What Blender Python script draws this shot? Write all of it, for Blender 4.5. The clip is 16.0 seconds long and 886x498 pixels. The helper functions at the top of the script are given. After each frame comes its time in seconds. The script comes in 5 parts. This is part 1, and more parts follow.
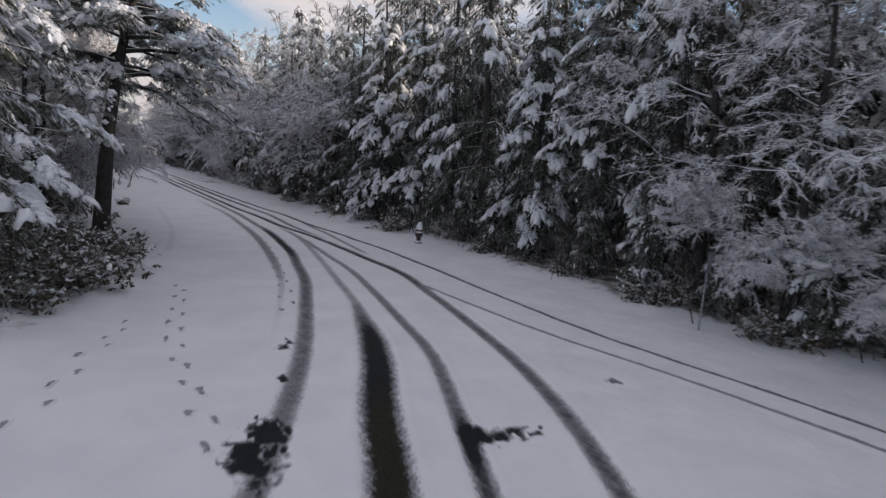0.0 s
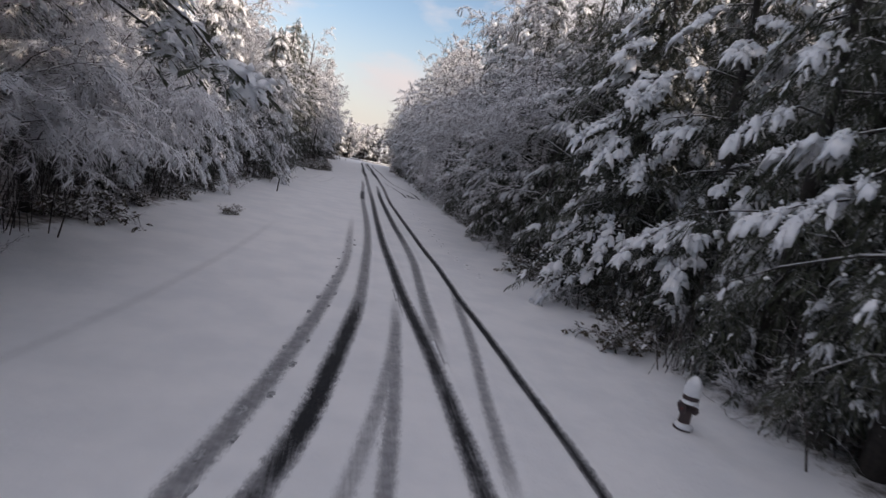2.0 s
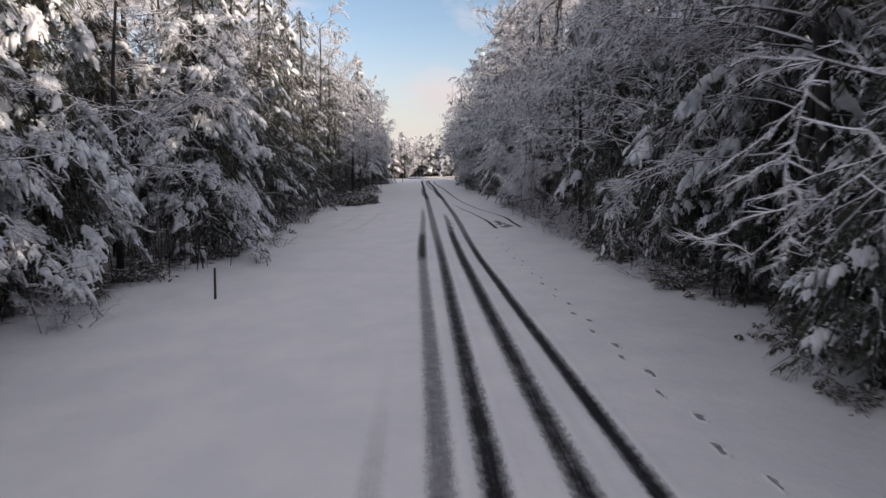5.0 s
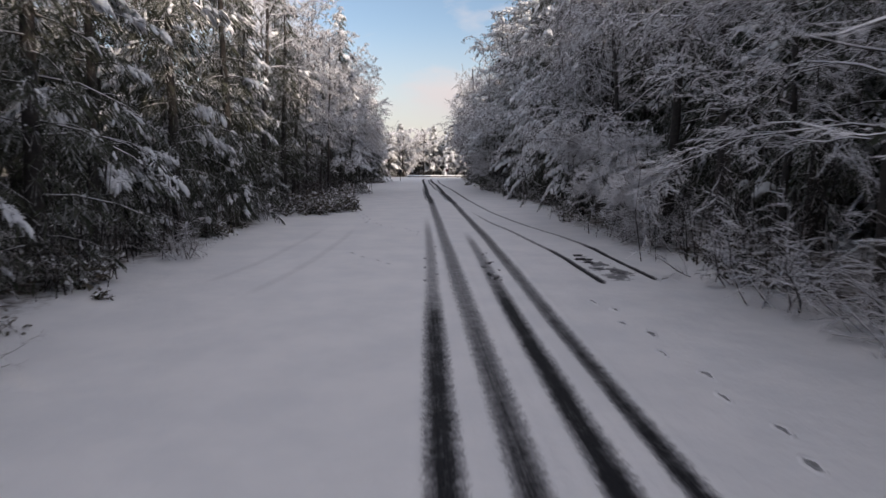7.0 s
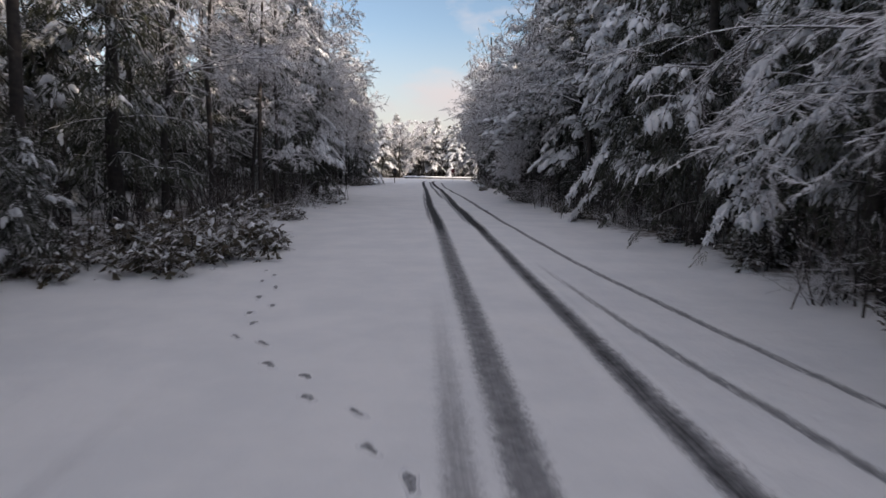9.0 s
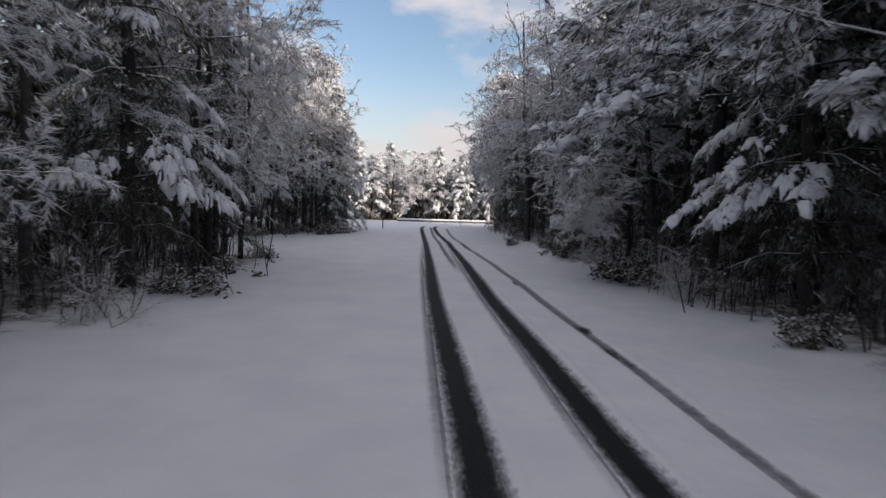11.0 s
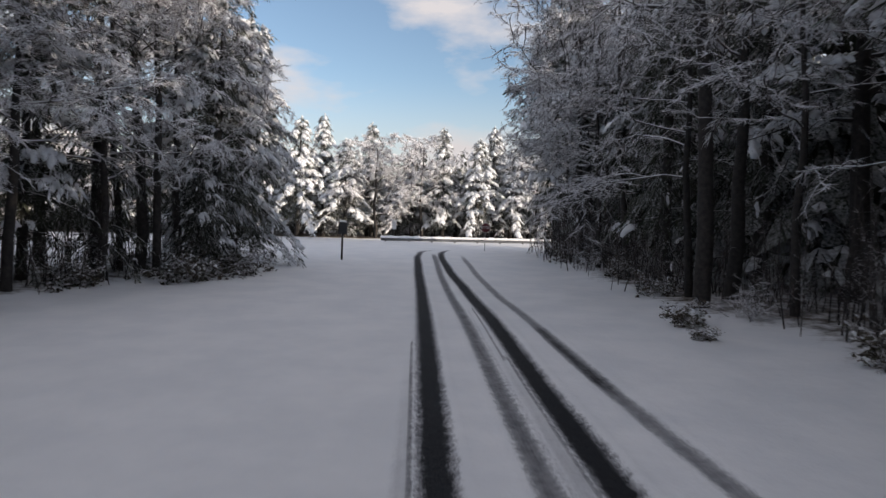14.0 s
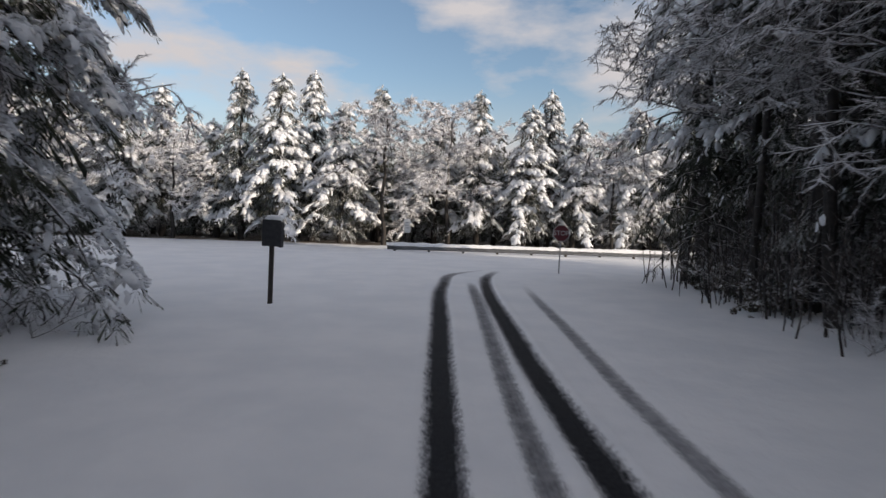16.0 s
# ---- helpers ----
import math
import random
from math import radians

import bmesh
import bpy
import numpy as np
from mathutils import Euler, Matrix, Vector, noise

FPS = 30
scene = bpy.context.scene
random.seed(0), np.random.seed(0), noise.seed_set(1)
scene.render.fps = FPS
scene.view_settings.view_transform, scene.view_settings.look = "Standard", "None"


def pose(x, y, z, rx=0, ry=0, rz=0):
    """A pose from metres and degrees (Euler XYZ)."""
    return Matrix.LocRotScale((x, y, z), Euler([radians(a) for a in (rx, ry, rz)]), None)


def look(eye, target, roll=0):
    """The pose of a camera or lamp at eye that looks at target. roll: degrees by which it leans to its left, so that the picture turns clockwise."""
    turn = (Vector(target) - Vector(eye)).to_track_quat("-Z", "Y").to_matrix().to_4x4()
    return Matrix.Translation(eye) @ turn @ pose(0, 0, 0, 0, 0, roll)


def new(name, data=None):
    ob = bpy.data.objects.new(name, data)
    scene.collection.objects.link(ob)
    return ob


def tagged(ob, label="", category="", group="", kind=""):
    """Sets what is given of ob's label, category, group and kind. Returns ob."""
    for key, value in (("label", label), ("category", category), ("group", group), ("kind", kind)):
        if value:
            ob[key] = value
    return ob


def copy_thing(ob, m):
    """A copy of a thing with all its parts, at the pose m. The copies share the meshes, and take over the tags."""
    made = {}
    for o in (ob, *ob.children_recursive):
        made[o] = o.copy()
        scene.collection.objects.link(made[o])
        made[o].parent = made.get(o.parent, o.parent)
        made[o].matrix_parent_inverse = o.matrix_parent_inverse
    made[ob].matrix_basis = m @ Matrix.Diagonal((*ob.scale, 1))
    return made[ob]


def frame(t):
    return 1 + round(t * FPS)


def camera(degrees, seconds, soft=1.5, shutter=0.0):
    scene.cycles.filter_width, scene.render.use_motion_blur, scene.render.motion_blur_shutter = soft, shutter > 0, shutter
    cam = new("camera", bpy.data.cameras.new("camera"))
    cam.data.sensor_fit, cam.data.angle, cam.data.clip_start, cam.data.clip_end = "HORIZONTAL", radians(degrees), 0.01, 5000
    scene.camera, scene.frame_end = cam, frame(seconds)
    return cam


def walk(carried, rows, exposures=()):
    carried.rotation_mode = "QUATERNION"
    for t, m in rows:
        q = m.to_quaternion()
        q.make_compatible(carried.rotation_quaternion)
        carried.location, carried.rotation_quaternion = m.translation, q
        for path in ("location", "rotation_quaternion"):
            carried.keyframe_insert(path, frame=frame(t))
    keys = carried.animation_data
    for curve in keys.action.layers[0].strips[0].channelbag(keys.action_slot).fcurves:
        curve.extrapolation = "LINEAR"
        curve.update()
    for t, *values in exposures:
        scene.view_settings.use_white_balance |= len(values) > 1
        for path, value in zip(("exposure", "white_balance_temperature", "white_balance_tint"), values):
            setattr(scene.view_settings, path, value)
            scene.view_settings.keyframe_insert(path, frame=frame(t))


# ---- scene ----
cam = camera(77.0, 16.0, soft=1.4, shutter=0.2)
PATH = [
    (0, (-7.968, 0.706, 3.552), (-6.866, 2.35, 3.265), 4.4),
    (0.5, (-5.701, 4.097, 3.663), (-4.726, 5.818, 3.37), 5.0),
    (1, (-3.528, 7.275, 3.751), (-2.757, 9.096, 3.452), 7.2),
    (1.5, (-2.097, 10.855, 3.752), (-1.536, 12.751, 3.454), 9.6),
    (2, (-1.016, 14.396, 3.724), (-0.653, 16.34, 3.428), 11.4),
    (2.5, (-0.41, 18.002, 3.694), (-0.198, 19.969, 3.398), 10.6),
    (3, (-0.066, 21.618, 3.756), (0.044, 23.593, 3.457), 8.8),
    (3.5, (-0.038, 25.31, 3.772), (0.056, 27.285, 3.468), 1.6),
    (4, (-0.025, 29.06, 3.727), (0.06, 31.035, 3.424), -1.7),
    (6.5, (-0.108, 48.587, 2.875), (-0.012, 50.562, 2.578), 1.6),
    (7, (-0.127, 53.556, 2.733), (-0.035, 55.531, 2.434), 0.1),
    (7.5, (-0.171, 58.258, 2.701), (-0.079, 60.233, 2.402), 0.3),
    (8, (-0.104, 62.92, 2.631), (-0.008, 64.895, 2.33), 1.8),
    (8.5, (-0.082, 67.656, 2.515), (0.017, 69.631, 2.216), 2.0),
    (9, (-0.05, 72.327, 2.435), (0.049, 74.302, 2.14), 1.1),
    (11.5, (0.371, 96.347, 2.564), (0.476, 98.34, 2.436), 2.3),
    (12, (0.479, 100.445, 2.509), (0.584, 102.439, 2.395), 6.1),
    (12.5, (0.439, 104.845, 2.542), (0.552, 106.838, 2.426), 3.4),
    (13, (0.477, 109.392, 2.493), (0.592, 111.386, 2.378), 2.6),
    (13.5, (0.56, 113.625, 2.431), (0.675, 115.618, 2.317), 1.8),
    (14.5, (0.762, 121.236, 2.253), (0.861, 123.231, 2.142), 1.2),
    (15, (0.781, 124.844, 2.239), (0.866, 126.839, 2.129), 1.5),
    (15.5, (0.901, 128.834, 2.171), (0.947, 130.83, 2.064), 1.3),
    (16, (0.835, 132.813, 2.139), (0.848, 134.81, 2.03), 1.9),
]
walk(cam, [(t, look(eye, target, roll)) for t, eye, target, roll in PATH], exposures=[(0.0, -0.05, 6900, 17), (1.5, 0.1, 7000, 19), (9.0, 0.05, 6950, 18), (13.0, 0.05, 6850, 15), (16.0, -0.28, 6850, 14)])

# ---- sky and sun ----
SUN_AZ, SUN_EL = radians(122), radians(15.2)      # azimuth clockwise from +y
world = bpy.data.worlds.new("sky")
scene.world = world
world.use_nodes = True
wn, wl = world.node_tree.nodes, world.node_tree.links
wn.clear()
sky = wn.new("ShaderNodeTexSky")
sky.sky_type, sky.sun_disc = "NISHITA", False
sky.sun_elevation, sky.sun_rotation = SUN_EL, SUN_AZ
sky.air_density, sky.dust_density = 1.0, 0.6
wcoord = wn.new("ShaderNodeTexCoord")
wmap = wn.new("ShaderNodeMapping")
wmap.inputs["Scale"].default_value = (1.0, 1.0, 2.6)
wmap.inputs["Location"].default_value = (0.35, 0.1, 0.0)
cloud = wn.new("ShaderNodeTexNoise")
cloud.inputs["Scale"].default_value, cloud.inputs["Detail"].default_value = 2.6, 7.0
cloud.inputs["Roughness"].default_value = 0.55
cramp = wn.new("ShaderNodeValToRGB")
cramp.color_ramp.elements[0].position, cramp.color_ramp.elements[1].position = 0.46, 0.6
cmix = wn.new("ShaderNodeMixRGB")
cmix.inputs[2].default_value = (4.9, 4.9, 5.1, 1)
wbg = wn.new("ShaderNodeBackground")
wbg.inputs["Strength"].default_value = 0.15
wout = wn.new("ShaderNodeOutputWorld")
wl.new(wcoord.outputs["Generated"], wmap.inputs["Vector"])
wl.new(wmap.outputs["Vector"], cloud.inputs["Vector"])
wl.new(cloud.outputs["Fac"], cramp.inputs["Fac"])
wl.new(cramp.outputs["Color"], cmix.inputs["Fac"])
clear = wn.new("ShaderNodeMixRGB")
clear.blend_type = "MULTIPLY"
clear.inputs["Fac"].default_value = 1.0
clear.inputs[2].default_value = (1.06, 1.16, 1.24, 1)
wl.new(sky.outputs["Color"], clear.inputs[1])
wl.new(clear.outputs["Color"], cmix.inputs[1])
wsep = wn.new("ShaderNodeSeparateXYZ")
wrange = wn.new("ShaderNodeMapRange")
wrange.interpolation_type = "SMOOTHSTEP"
for key, value in (("From Min", 0.0), ("From Max", 0.25), ("To Min", 0.85), ("To Max", 0.0)):
    wrange.inputs[key].default_value = value
whaze = wn.new("ShaderNodeMixRGB")
whaze.inputs[2].default_value = (4.4, 4.3, 4.3, 1)
wl.new(wcoord.outputs["Generated"], wsep.inputs["Vector"])
wl.new(wsep.outputs["Z"], wrange.inputs["Value"])
wl.new(wrange.outputs["Result"], whaze.inputs["Fac"])
wl.new(cmix.outputs["Color"], whaze.inputs[1])
# bright cloud overhead, out of view, added to lift the light on the ground
wfill = wn.new("ShaderNodeMapRange")
wfill.interpolation_type = "SMOOTHSTEP"
for key, value in (("From Min", 0.45), ("From Max", 0.8), ("To Min", 0.0), ("To Max", 0.8)):
    wfill.inputs[key].default_value = value
wtop = wn.new("ShaderNodeMixRGB")
wtop.inputs[2].default_value = (3.6, 3.75, 4.15, 1)
wl.new(wsep.outputs["Z"], wfill.inputs["Value"])
wl.new(wfill.outputs["Result"], wtop.inputs["Fac"])
wl.new(whaze.outputs["Color"], wtop.inputs[1])
wl.new(wtop.outputs["Color"], wbg.inputs["Color"])
wl.new(wbg.outputs["Background"], wout.inputs["Surface"])
sun_data = bpy.data.lights.new("sun", "SUN")
sun_data.energy, sun_data.angle, sun_data.color = 5.0, radians(0.6), (1.0, 0.9, 0.76)
sun = new("sun", sun_data)
sun_dir = Vector((math.sin(SUN_AZ) * math.cos(SUN_EL), math.cos(SUN_AZ) * math.cos(SUN_EL), math.sin(SUN_EL)))
sun.matrix_world = look(sun_dir * 300, (0, 0, 0))


# ---- materials ----
def material(name, colours, scale=6.0, detail=5.0, rough=0.8, bump=0.3, bump_scale=40.0, metal=0.0, spread=(0.3, 0.7), vary=0.0, translucent=0.0):
    """A surface whose colour drifts between the given ones by noise at real-world size, with a finer bump."""
    m = bpy.data.materials.new(name)
    m.use_nodes = True
    n, l = m.node_tree.nodes, m.node_tree.links
    b = n["Principled BSDF"]
    b.inputs["Roughness"].default_value, b.inputs["Metallic"].default_value = rough, metal
    geo = n.new("ShaderNodeNewGeometry")
    tex = n.new("ShaderNodeTexNoise")
    tex.inputs["Scale"].default_value, tex.inputs["Detail"].default_value = scale, detail
    ramp = n.new("ShaderNodeValToRGB")
    ramp.color_ramp.elements[0].position, ramp.color_ramp.elements[1].position = spread
    ramp.color_ramp.elements[0].color = (*colours[0], 1)
    ramp.color_ramp.elements[1].color = (*colours[-1], 1)
    l.new(geo.outputs["Position"], tex.inputs["Vector"])
    l.new(tex.outputs["Fac"], ramp.inputs["Fac"])
    last = ramp.outputs["Color"]
    if vary:
        info = n.new("ShaderNodeObjectInfo")
        hsv = n.new("ShaderNodeHueSaturation")
        rng = n.new("ShaderNodeMapRange")
        rng.inputs["To Min"].default_value, rng.inputs["To Max"].default_value = 1 - vary, 1 + vary
        l.new(info.outputs["Random"], rng.inputs["Value"])
        l.new(rng.outputs["Result"], hsv.inputs["Value"])
        l.new(last, hsv.inputs["Color"])
        last = hsv.outputs["Color"]
    l.new(last, b.inputs["Base Color"])
    if bump:
        fine = n.new("ShaderNodeTexNoise")
        fine.inputs["Scale"].default_value, fine.inputs["Detail"].default_value = bump_scale, 4.0
        bp = n.new("ShaderNodeBump")
        bp.inputs["Strength"].default_value, bp.inputs["Distance"].default_value = bump, 0.02
        l.new(geo.outputs["Position"], fine.inputs["Vector"])
        l.new(fine.outputs["Fac"], bp.inputs["Height"])
        l.new(bp.outputs["Normal"], b.inputs["Normal"])
    return m


def frosted(name, bark, snow, low, high, scale, vary=0.15):
    """Bark or leaf below, settled snow where the surface faces up, broken by noise."""
    m = material(name, bark, scale=9.0, bump=0.0, vary=vary)
    n, l = m.node_tree.nodes, m.node_tree.links
    b = n["Principled BSDF"]
    was = b.inputs["Base Color"].links[0].from_socket
    geo = n.new("ShaderNodeNewGeometry")
    sep = n.new("ShaderNodeSeparateXYZ")
    tex = n.new("ShaderNodeTexNoise")
    tex.inputs["Scale"].default_value, tex.inputs["Detail"].default_value = scale, 3.0
    add = n.new("ShaderNodeMath")
    add.operation = "ADD"
    rng = n.new("ShaderNodeMapRange")
    rng.inputs["From Min"].default_value, rng.inputs["From Max"].default_value = low + 0.5, high + 0.5
    mix = n.new("ShaderNodeMixRGB")
    mix.inputs[2].default_value = (*snow, 1)
    l.new(geo.outputs["Position"], tex.inputs["Vector"])
    l.new(geo.outputs["Normal"], sep.inputs["Vector"])
    l.new(sep.outputs["Z"], add.inputs[0])
    l.new(tex.outputs["Fac"], add.inputs[1])
    l.new(add.outputs["Value"], rng.inputs["Value"])
    l.new(rng.outputs["Result"], mix.inputs["Fac"])
    l.new(was, mix.inputs[1])
    l.new(mix.outputs["Color"], b.inputs["Base Color"])
    return m


SNOW = material("snow", [(0.78, 0.80, 0.84), (0.90, 0.91, 0.93)], scale=5.0, rough=0.7, bump=0.7, bump_scale=16.0)
NEEDLE = frosted("needles", [(0.020, 0.025, 0.017), (0.066, 0.072, 0.046)], (0.80, 0.81, 0.84), 0.32, 0.95, 11.0, 0.3)
LEAF = material("winter_leaves", [(0.03, 0.035, 0.02), (0.085, 0.06, 0.04)], scale=4.0, rough=0.6, bump=0.0, vary=0.3)
BARK = frosted("bark", [(0.016, 0.014, 0.0135), (0.05, 0.042, 0.038)], (0.82, 0.83, 0.86), 0.45, 0.7, 6.0)
LIMB = frosted("snowy_limbs", [(0.022, 0.018, 0.017), (0.06, 0.05, 0.046)], (0.84, 0.85, 0.88), -0.05, 0.35, 9.0)
STEM = frosted("dark_stems", [(0.045, 0.034, 0.03), (0.12, 0.088, 0.075)], (0.8, 0.8, 0.83), 0.2, 0.7, 5.0)
TWIG = frosted("frosted_twigs", [(0.05, 0.042, 0.042), (0.12, 0.1, 0.098)], (0.82, 0.82, 0.85), -0.3, 0.5, 7.0)
FROST = frosted("thick_frost", [(0.10, 0.086, 0.084), (0.2, 0.17, 0.165)], (0.87, 0.87, 0.9), -0.9, 0.0, 5.0)
DUSTED = frosted("dusted_twigs", [(0.05, 0.04, 0.036), (0.12, 0.095, 0.085)], (0.84, 0.84, 0.87), 0.05, 0.8, 5.0)



def ground_material():
    """Snow, with slush and wet asphalt where wheels have worn it away, and leaf litter under the trees. Beyond the
    crossing the litter colour stands in for shade.
    """
    m = bpy.data.materials.new("snow_and_wheel_ruts")
    m.use_nodes = True
    n, l = m.node_tree.nodes, m.node_tree.links
    b = n["Principled BSDF"]
    geo = n.new("ShaderNodeNewGeometry")

    def noise_at(scale, detail, rough=0.6):
        t = n.new("ShaderNodeTexNoise")
        t.inputs["Scale"].default_value, t.inputs["Detail"].default_value, t.inputs["Roughness"].default_value = scale, detail, rough
        l.new(geo.outputs["Position"], t.inputs["Vector"])
        return t.outputs["Fac"]

    def math_node(op, a, c):
        t = n.new("ShaderNodeMath")
        t.operation = op
        for s, v in zip(t.inputs, (a, c)):
            if isinstance(v, (int, float)):
                s.default_value = v
            else:
                l.new(v, s)
        return t.outputs["Value"]

    def ranged(v, lo, hi, a=0.0, c=1.0):
        t = n.new("ShaderNodeMapRange")
        t.interpolation_type = "SMOOTHSTEP"
        for k, x in zip(("From Min", "From Max", "To Min", "To Max"), (lo, hi, a, c)):
            t.inputs[k].default_value = x
        l.new(v, t.inputs["Value"])
        return t.outputs["Result"]

    def mix(f, a, c):
        t = n.new("ShaderNodeMixRGB")
        for s, v in zip(t.inputs, (f, a, c)):
            if isinstance(v, tuple):
                s.default_value = (*v, 1)
            else:
                l.new(v, s)
        return t.outputs["Color"]

    def attribute(name):
        t = n.new("ShaderNodeAttribute")
        t.attribute_name = name
        return t.outputs["Fac"]

    inside, wear, verge, litter_shade = attribute("rut"), attribute("wear"), attribute("verge"), attribute("litter_shade")
    streak = n.new("ShaderNodeTexNoise")
    streak.inputs["Scale"].default_value, streak.inputs["Detail"].default_value = 1.0, 4.0
    stretch = n.new("ShaderNodeMapping")
    stretch.inputs["Scale"].default_value = (24.0, 1.0, 1.0)
    l.new(geo.outputs["Position"], stretch.inputs["Vector"])
    l.new(stretch.outputs["Vector"], streak.inputs["Vector"])

    def swing(v, amount):
        return math_node("MULTIPLY", math_node("SUBTRACT", v, 0.5), amount)
    # ragged edges where clods of snow have broken away
    bell = math_node("MULTIPLY", math_node("MULTIPLY", inside, math_node("SUBTRACT", 1.0, inside)), 4.0)
    crumbs = math_node("ADD", swing(noise_at(9.0, 4.0, 0.65), 0.55), swing(noise_at(34.0, 3.0, 0.6), 0.7))
    profile = ranged(math_node("ADD", inside, math_node("MULTIPLY", crumbs, bell)), 0.1, 1.0)
    uneven = math_node("ADD", math_node("ADD", 1.0, swing(noise_at(2.2, 4.0, 0.6), 0.55)), math_node("ADD", swing(streak.outputs["Fac"], 0.5), swing(noise_at(22.0, 3.0, 0.65), 0.5)))
    rut = math_node("MULTIPLY", math_node("MULTIPLY", profile, math_node("MULTIPLY", wear, 1.22)), uneven)
    slush = ranged(rut, 0.02, 0.46)
    bare = ranged(rut, 0.4, 0.9)
    snow = mix(ranged(noise_at(0.7, 3.0), 0.3, 0.7), (0.80, 0.82, 0.85), (0.88, 0.89, 0.91))
    asphalt = mix(ranged(noise_at(60.0, 3.0), 0.35, 0.65), (0.008, 0.0092, 0.012), (0.026, 0.0275, 0.032))
    slushy = mix(ranged(noise_at(6.0, 4.0), 0.3, 0.7), (0.25, 0.255, 0.275), (0.36, 0.365, 0.385))
    grass = mix(ranged(noise_at(26.0, 4.0, 0.7), 0.35, 0.65), (0.011, 0.012, 0.009), (0.036, 0.034, 0.021))
    asphalt = mix(ranged(math_node("ADD", verge, swing(noise_at(7.0, 3.0), 0.8)), 0.4, 0.8), asphalt, grass)
    col = mix(bare, mix(slush, snow, slushy), asphalt)
    under = mix(ranged(noise_at(5.0, 6.0, 0.7), 0.35, 0.65), (0.05, 0.038, 0.03), (0.16, 0.125, 0.1))
    patch = ranged(math_node("ADD", litter_shade, math_node("MULTIPLY", math_node("SUBTRACT", noise_at(2.2, 6.0, 0.7), 0.5), 1.1)), 0.35, 0.8)
    col = mix(patch, col, under)
    l.new(col, b.inputs["Base Color"])
    l.new(ranged(bare, 0.0, 1.0, 0.8, 0.7), b.inputs["Roughness"])
    b.inputs["Specular IOR Level"].default_value = 0.16
    height = math_node("ADD", math_node("MULTIPLY", noise_at(18.0, 5.0), math_node("ADD", 0.35, math_node("MULTIPLY", rut, 1.6))), math_node("MULTIPLY", noise_at(2.5, 3.0), 1.2))
    bp = n.new("ShaderNodeBump")
    bp.inputs["Strength"].default_value, bp.inputs["Distance"].default_value = 0.45, 0.04
    l.new(height, bp.inputs["Height"])
    l.new(bp.outputs["Normal"], b.inputs["Normal"])
    return m


GROUND = ground_material()
RNG = np.random.default_rng(11)


# ---- mesh helpers ----
def mesh_of(name, verts, faces, mat, smooth=False):
    """A mesh of triangles or quads from arrays."""
    me = bpy.data.meshes.new(name)
    verts, faces = np.asarray(verts, np.float32), np.asarray(faces, np.int32)
    k = faces.shape[1]
    me.vertices.add(len(verts))
    me.vertices.foreach_set("co", verts.ravel())
    me.loops.add(faces.size)
    me.loops.foreach_set("vertex_index", faces.ravel())
    me.polygons.add(len(faces))
    me.polygons.foreach_set("loop_start", np.arange(0, faces.size, k, dtype=np.int32))
    me.polygons.foreach_set("loop_total", np.full(len(faces), k, np.int32))
    me.polygons.foreach_set("use_smooth", np.full(len(faces), smooth))
    me.materials.append(mat)
    me.update(calc_edges=True)
    return me


def part(name, bm, mat, parent, label="", smooth=False):
    """Links a bmesh as one mesh object under a thing or a part."""
    me = bpy.data.meshes.new(name)
    bm.to_mesh(me)
    bm.free()
    me.materials.append(mat)
    if smooth:
        me.polygons.foreach_set("use_smooth", [True] * len(me.polygons))
    ob = new(name, me)
    ob.parent = parent
    return tagged(ob, label)


def under(name, me, parent, label=""):
    ob = new(name, me)
    ob.parent = parent
    return tagged(ob, label)


def unit(v):
    return v / np.maximum(np.linalg.norm(v, axis=-1, keepdims=True), 1e-9)


def tubes(a, b, ra, rb, sides=4):
    """Tapered tubes from the points a to b."""
    a, b = np.asarray(a, float), np.asarray(b, float)
    ra, rb = np.broadcast_to(ra, len(a)), np.broadcast_to(rb, len(a))
    d = unit(b - a)
    h = np.where(np.abs(d[:, 2:3]) > 0.9, [[1.0, 0, 0]], [[0, 0, 1.0]])
    u = unit(np.cross(d, h))
    w = np.cross(u, d)
    ang = np.arange(sides) * 2 * np.pi / sides + np.pi / 2
    ring = np.cos(ang)[None, :, None] * u[:, None] + np.sin(ang)[None, :, None] * w[:, None]
    v = np.concatenate([a[:, None] + ring * ra[:, None, None], b[:, None] + ring * rb[:, None, None]], 1)
    base = np.arange(len(a))[:, None, None] * 2 * sides
    i = np.arange(sides)
    j = (i + 1) % sides
    f = np.stack([i, j, j + sides, i + sides], 1)[None] + base
    return v.reshape(-1, 3), f.reshape(-1, 4)


def pipe(pts, rad, sides=8):
    """One continuous tapered tube along the points, closed at its top."""
    pts, rad = np.asarray(pts, float), np.asarray(rad, float)
    ang = np.arange(sides) * 2 * np.pi / sides
    ring = np.column_stack([np.cos(ang), np.sin(ang), 0 * ang])
    v = (pts[:, None] + ring[None] * rad[:, None, None]).reshape(-1, 3)
    i = np.arange(sides)
    j = (i + 1) % sides
    f = np.concatenate([np.column_stack([i, j, j + sides, i + sides]) + k * sides for k in range(len(pts) - 1)])
    return v, f


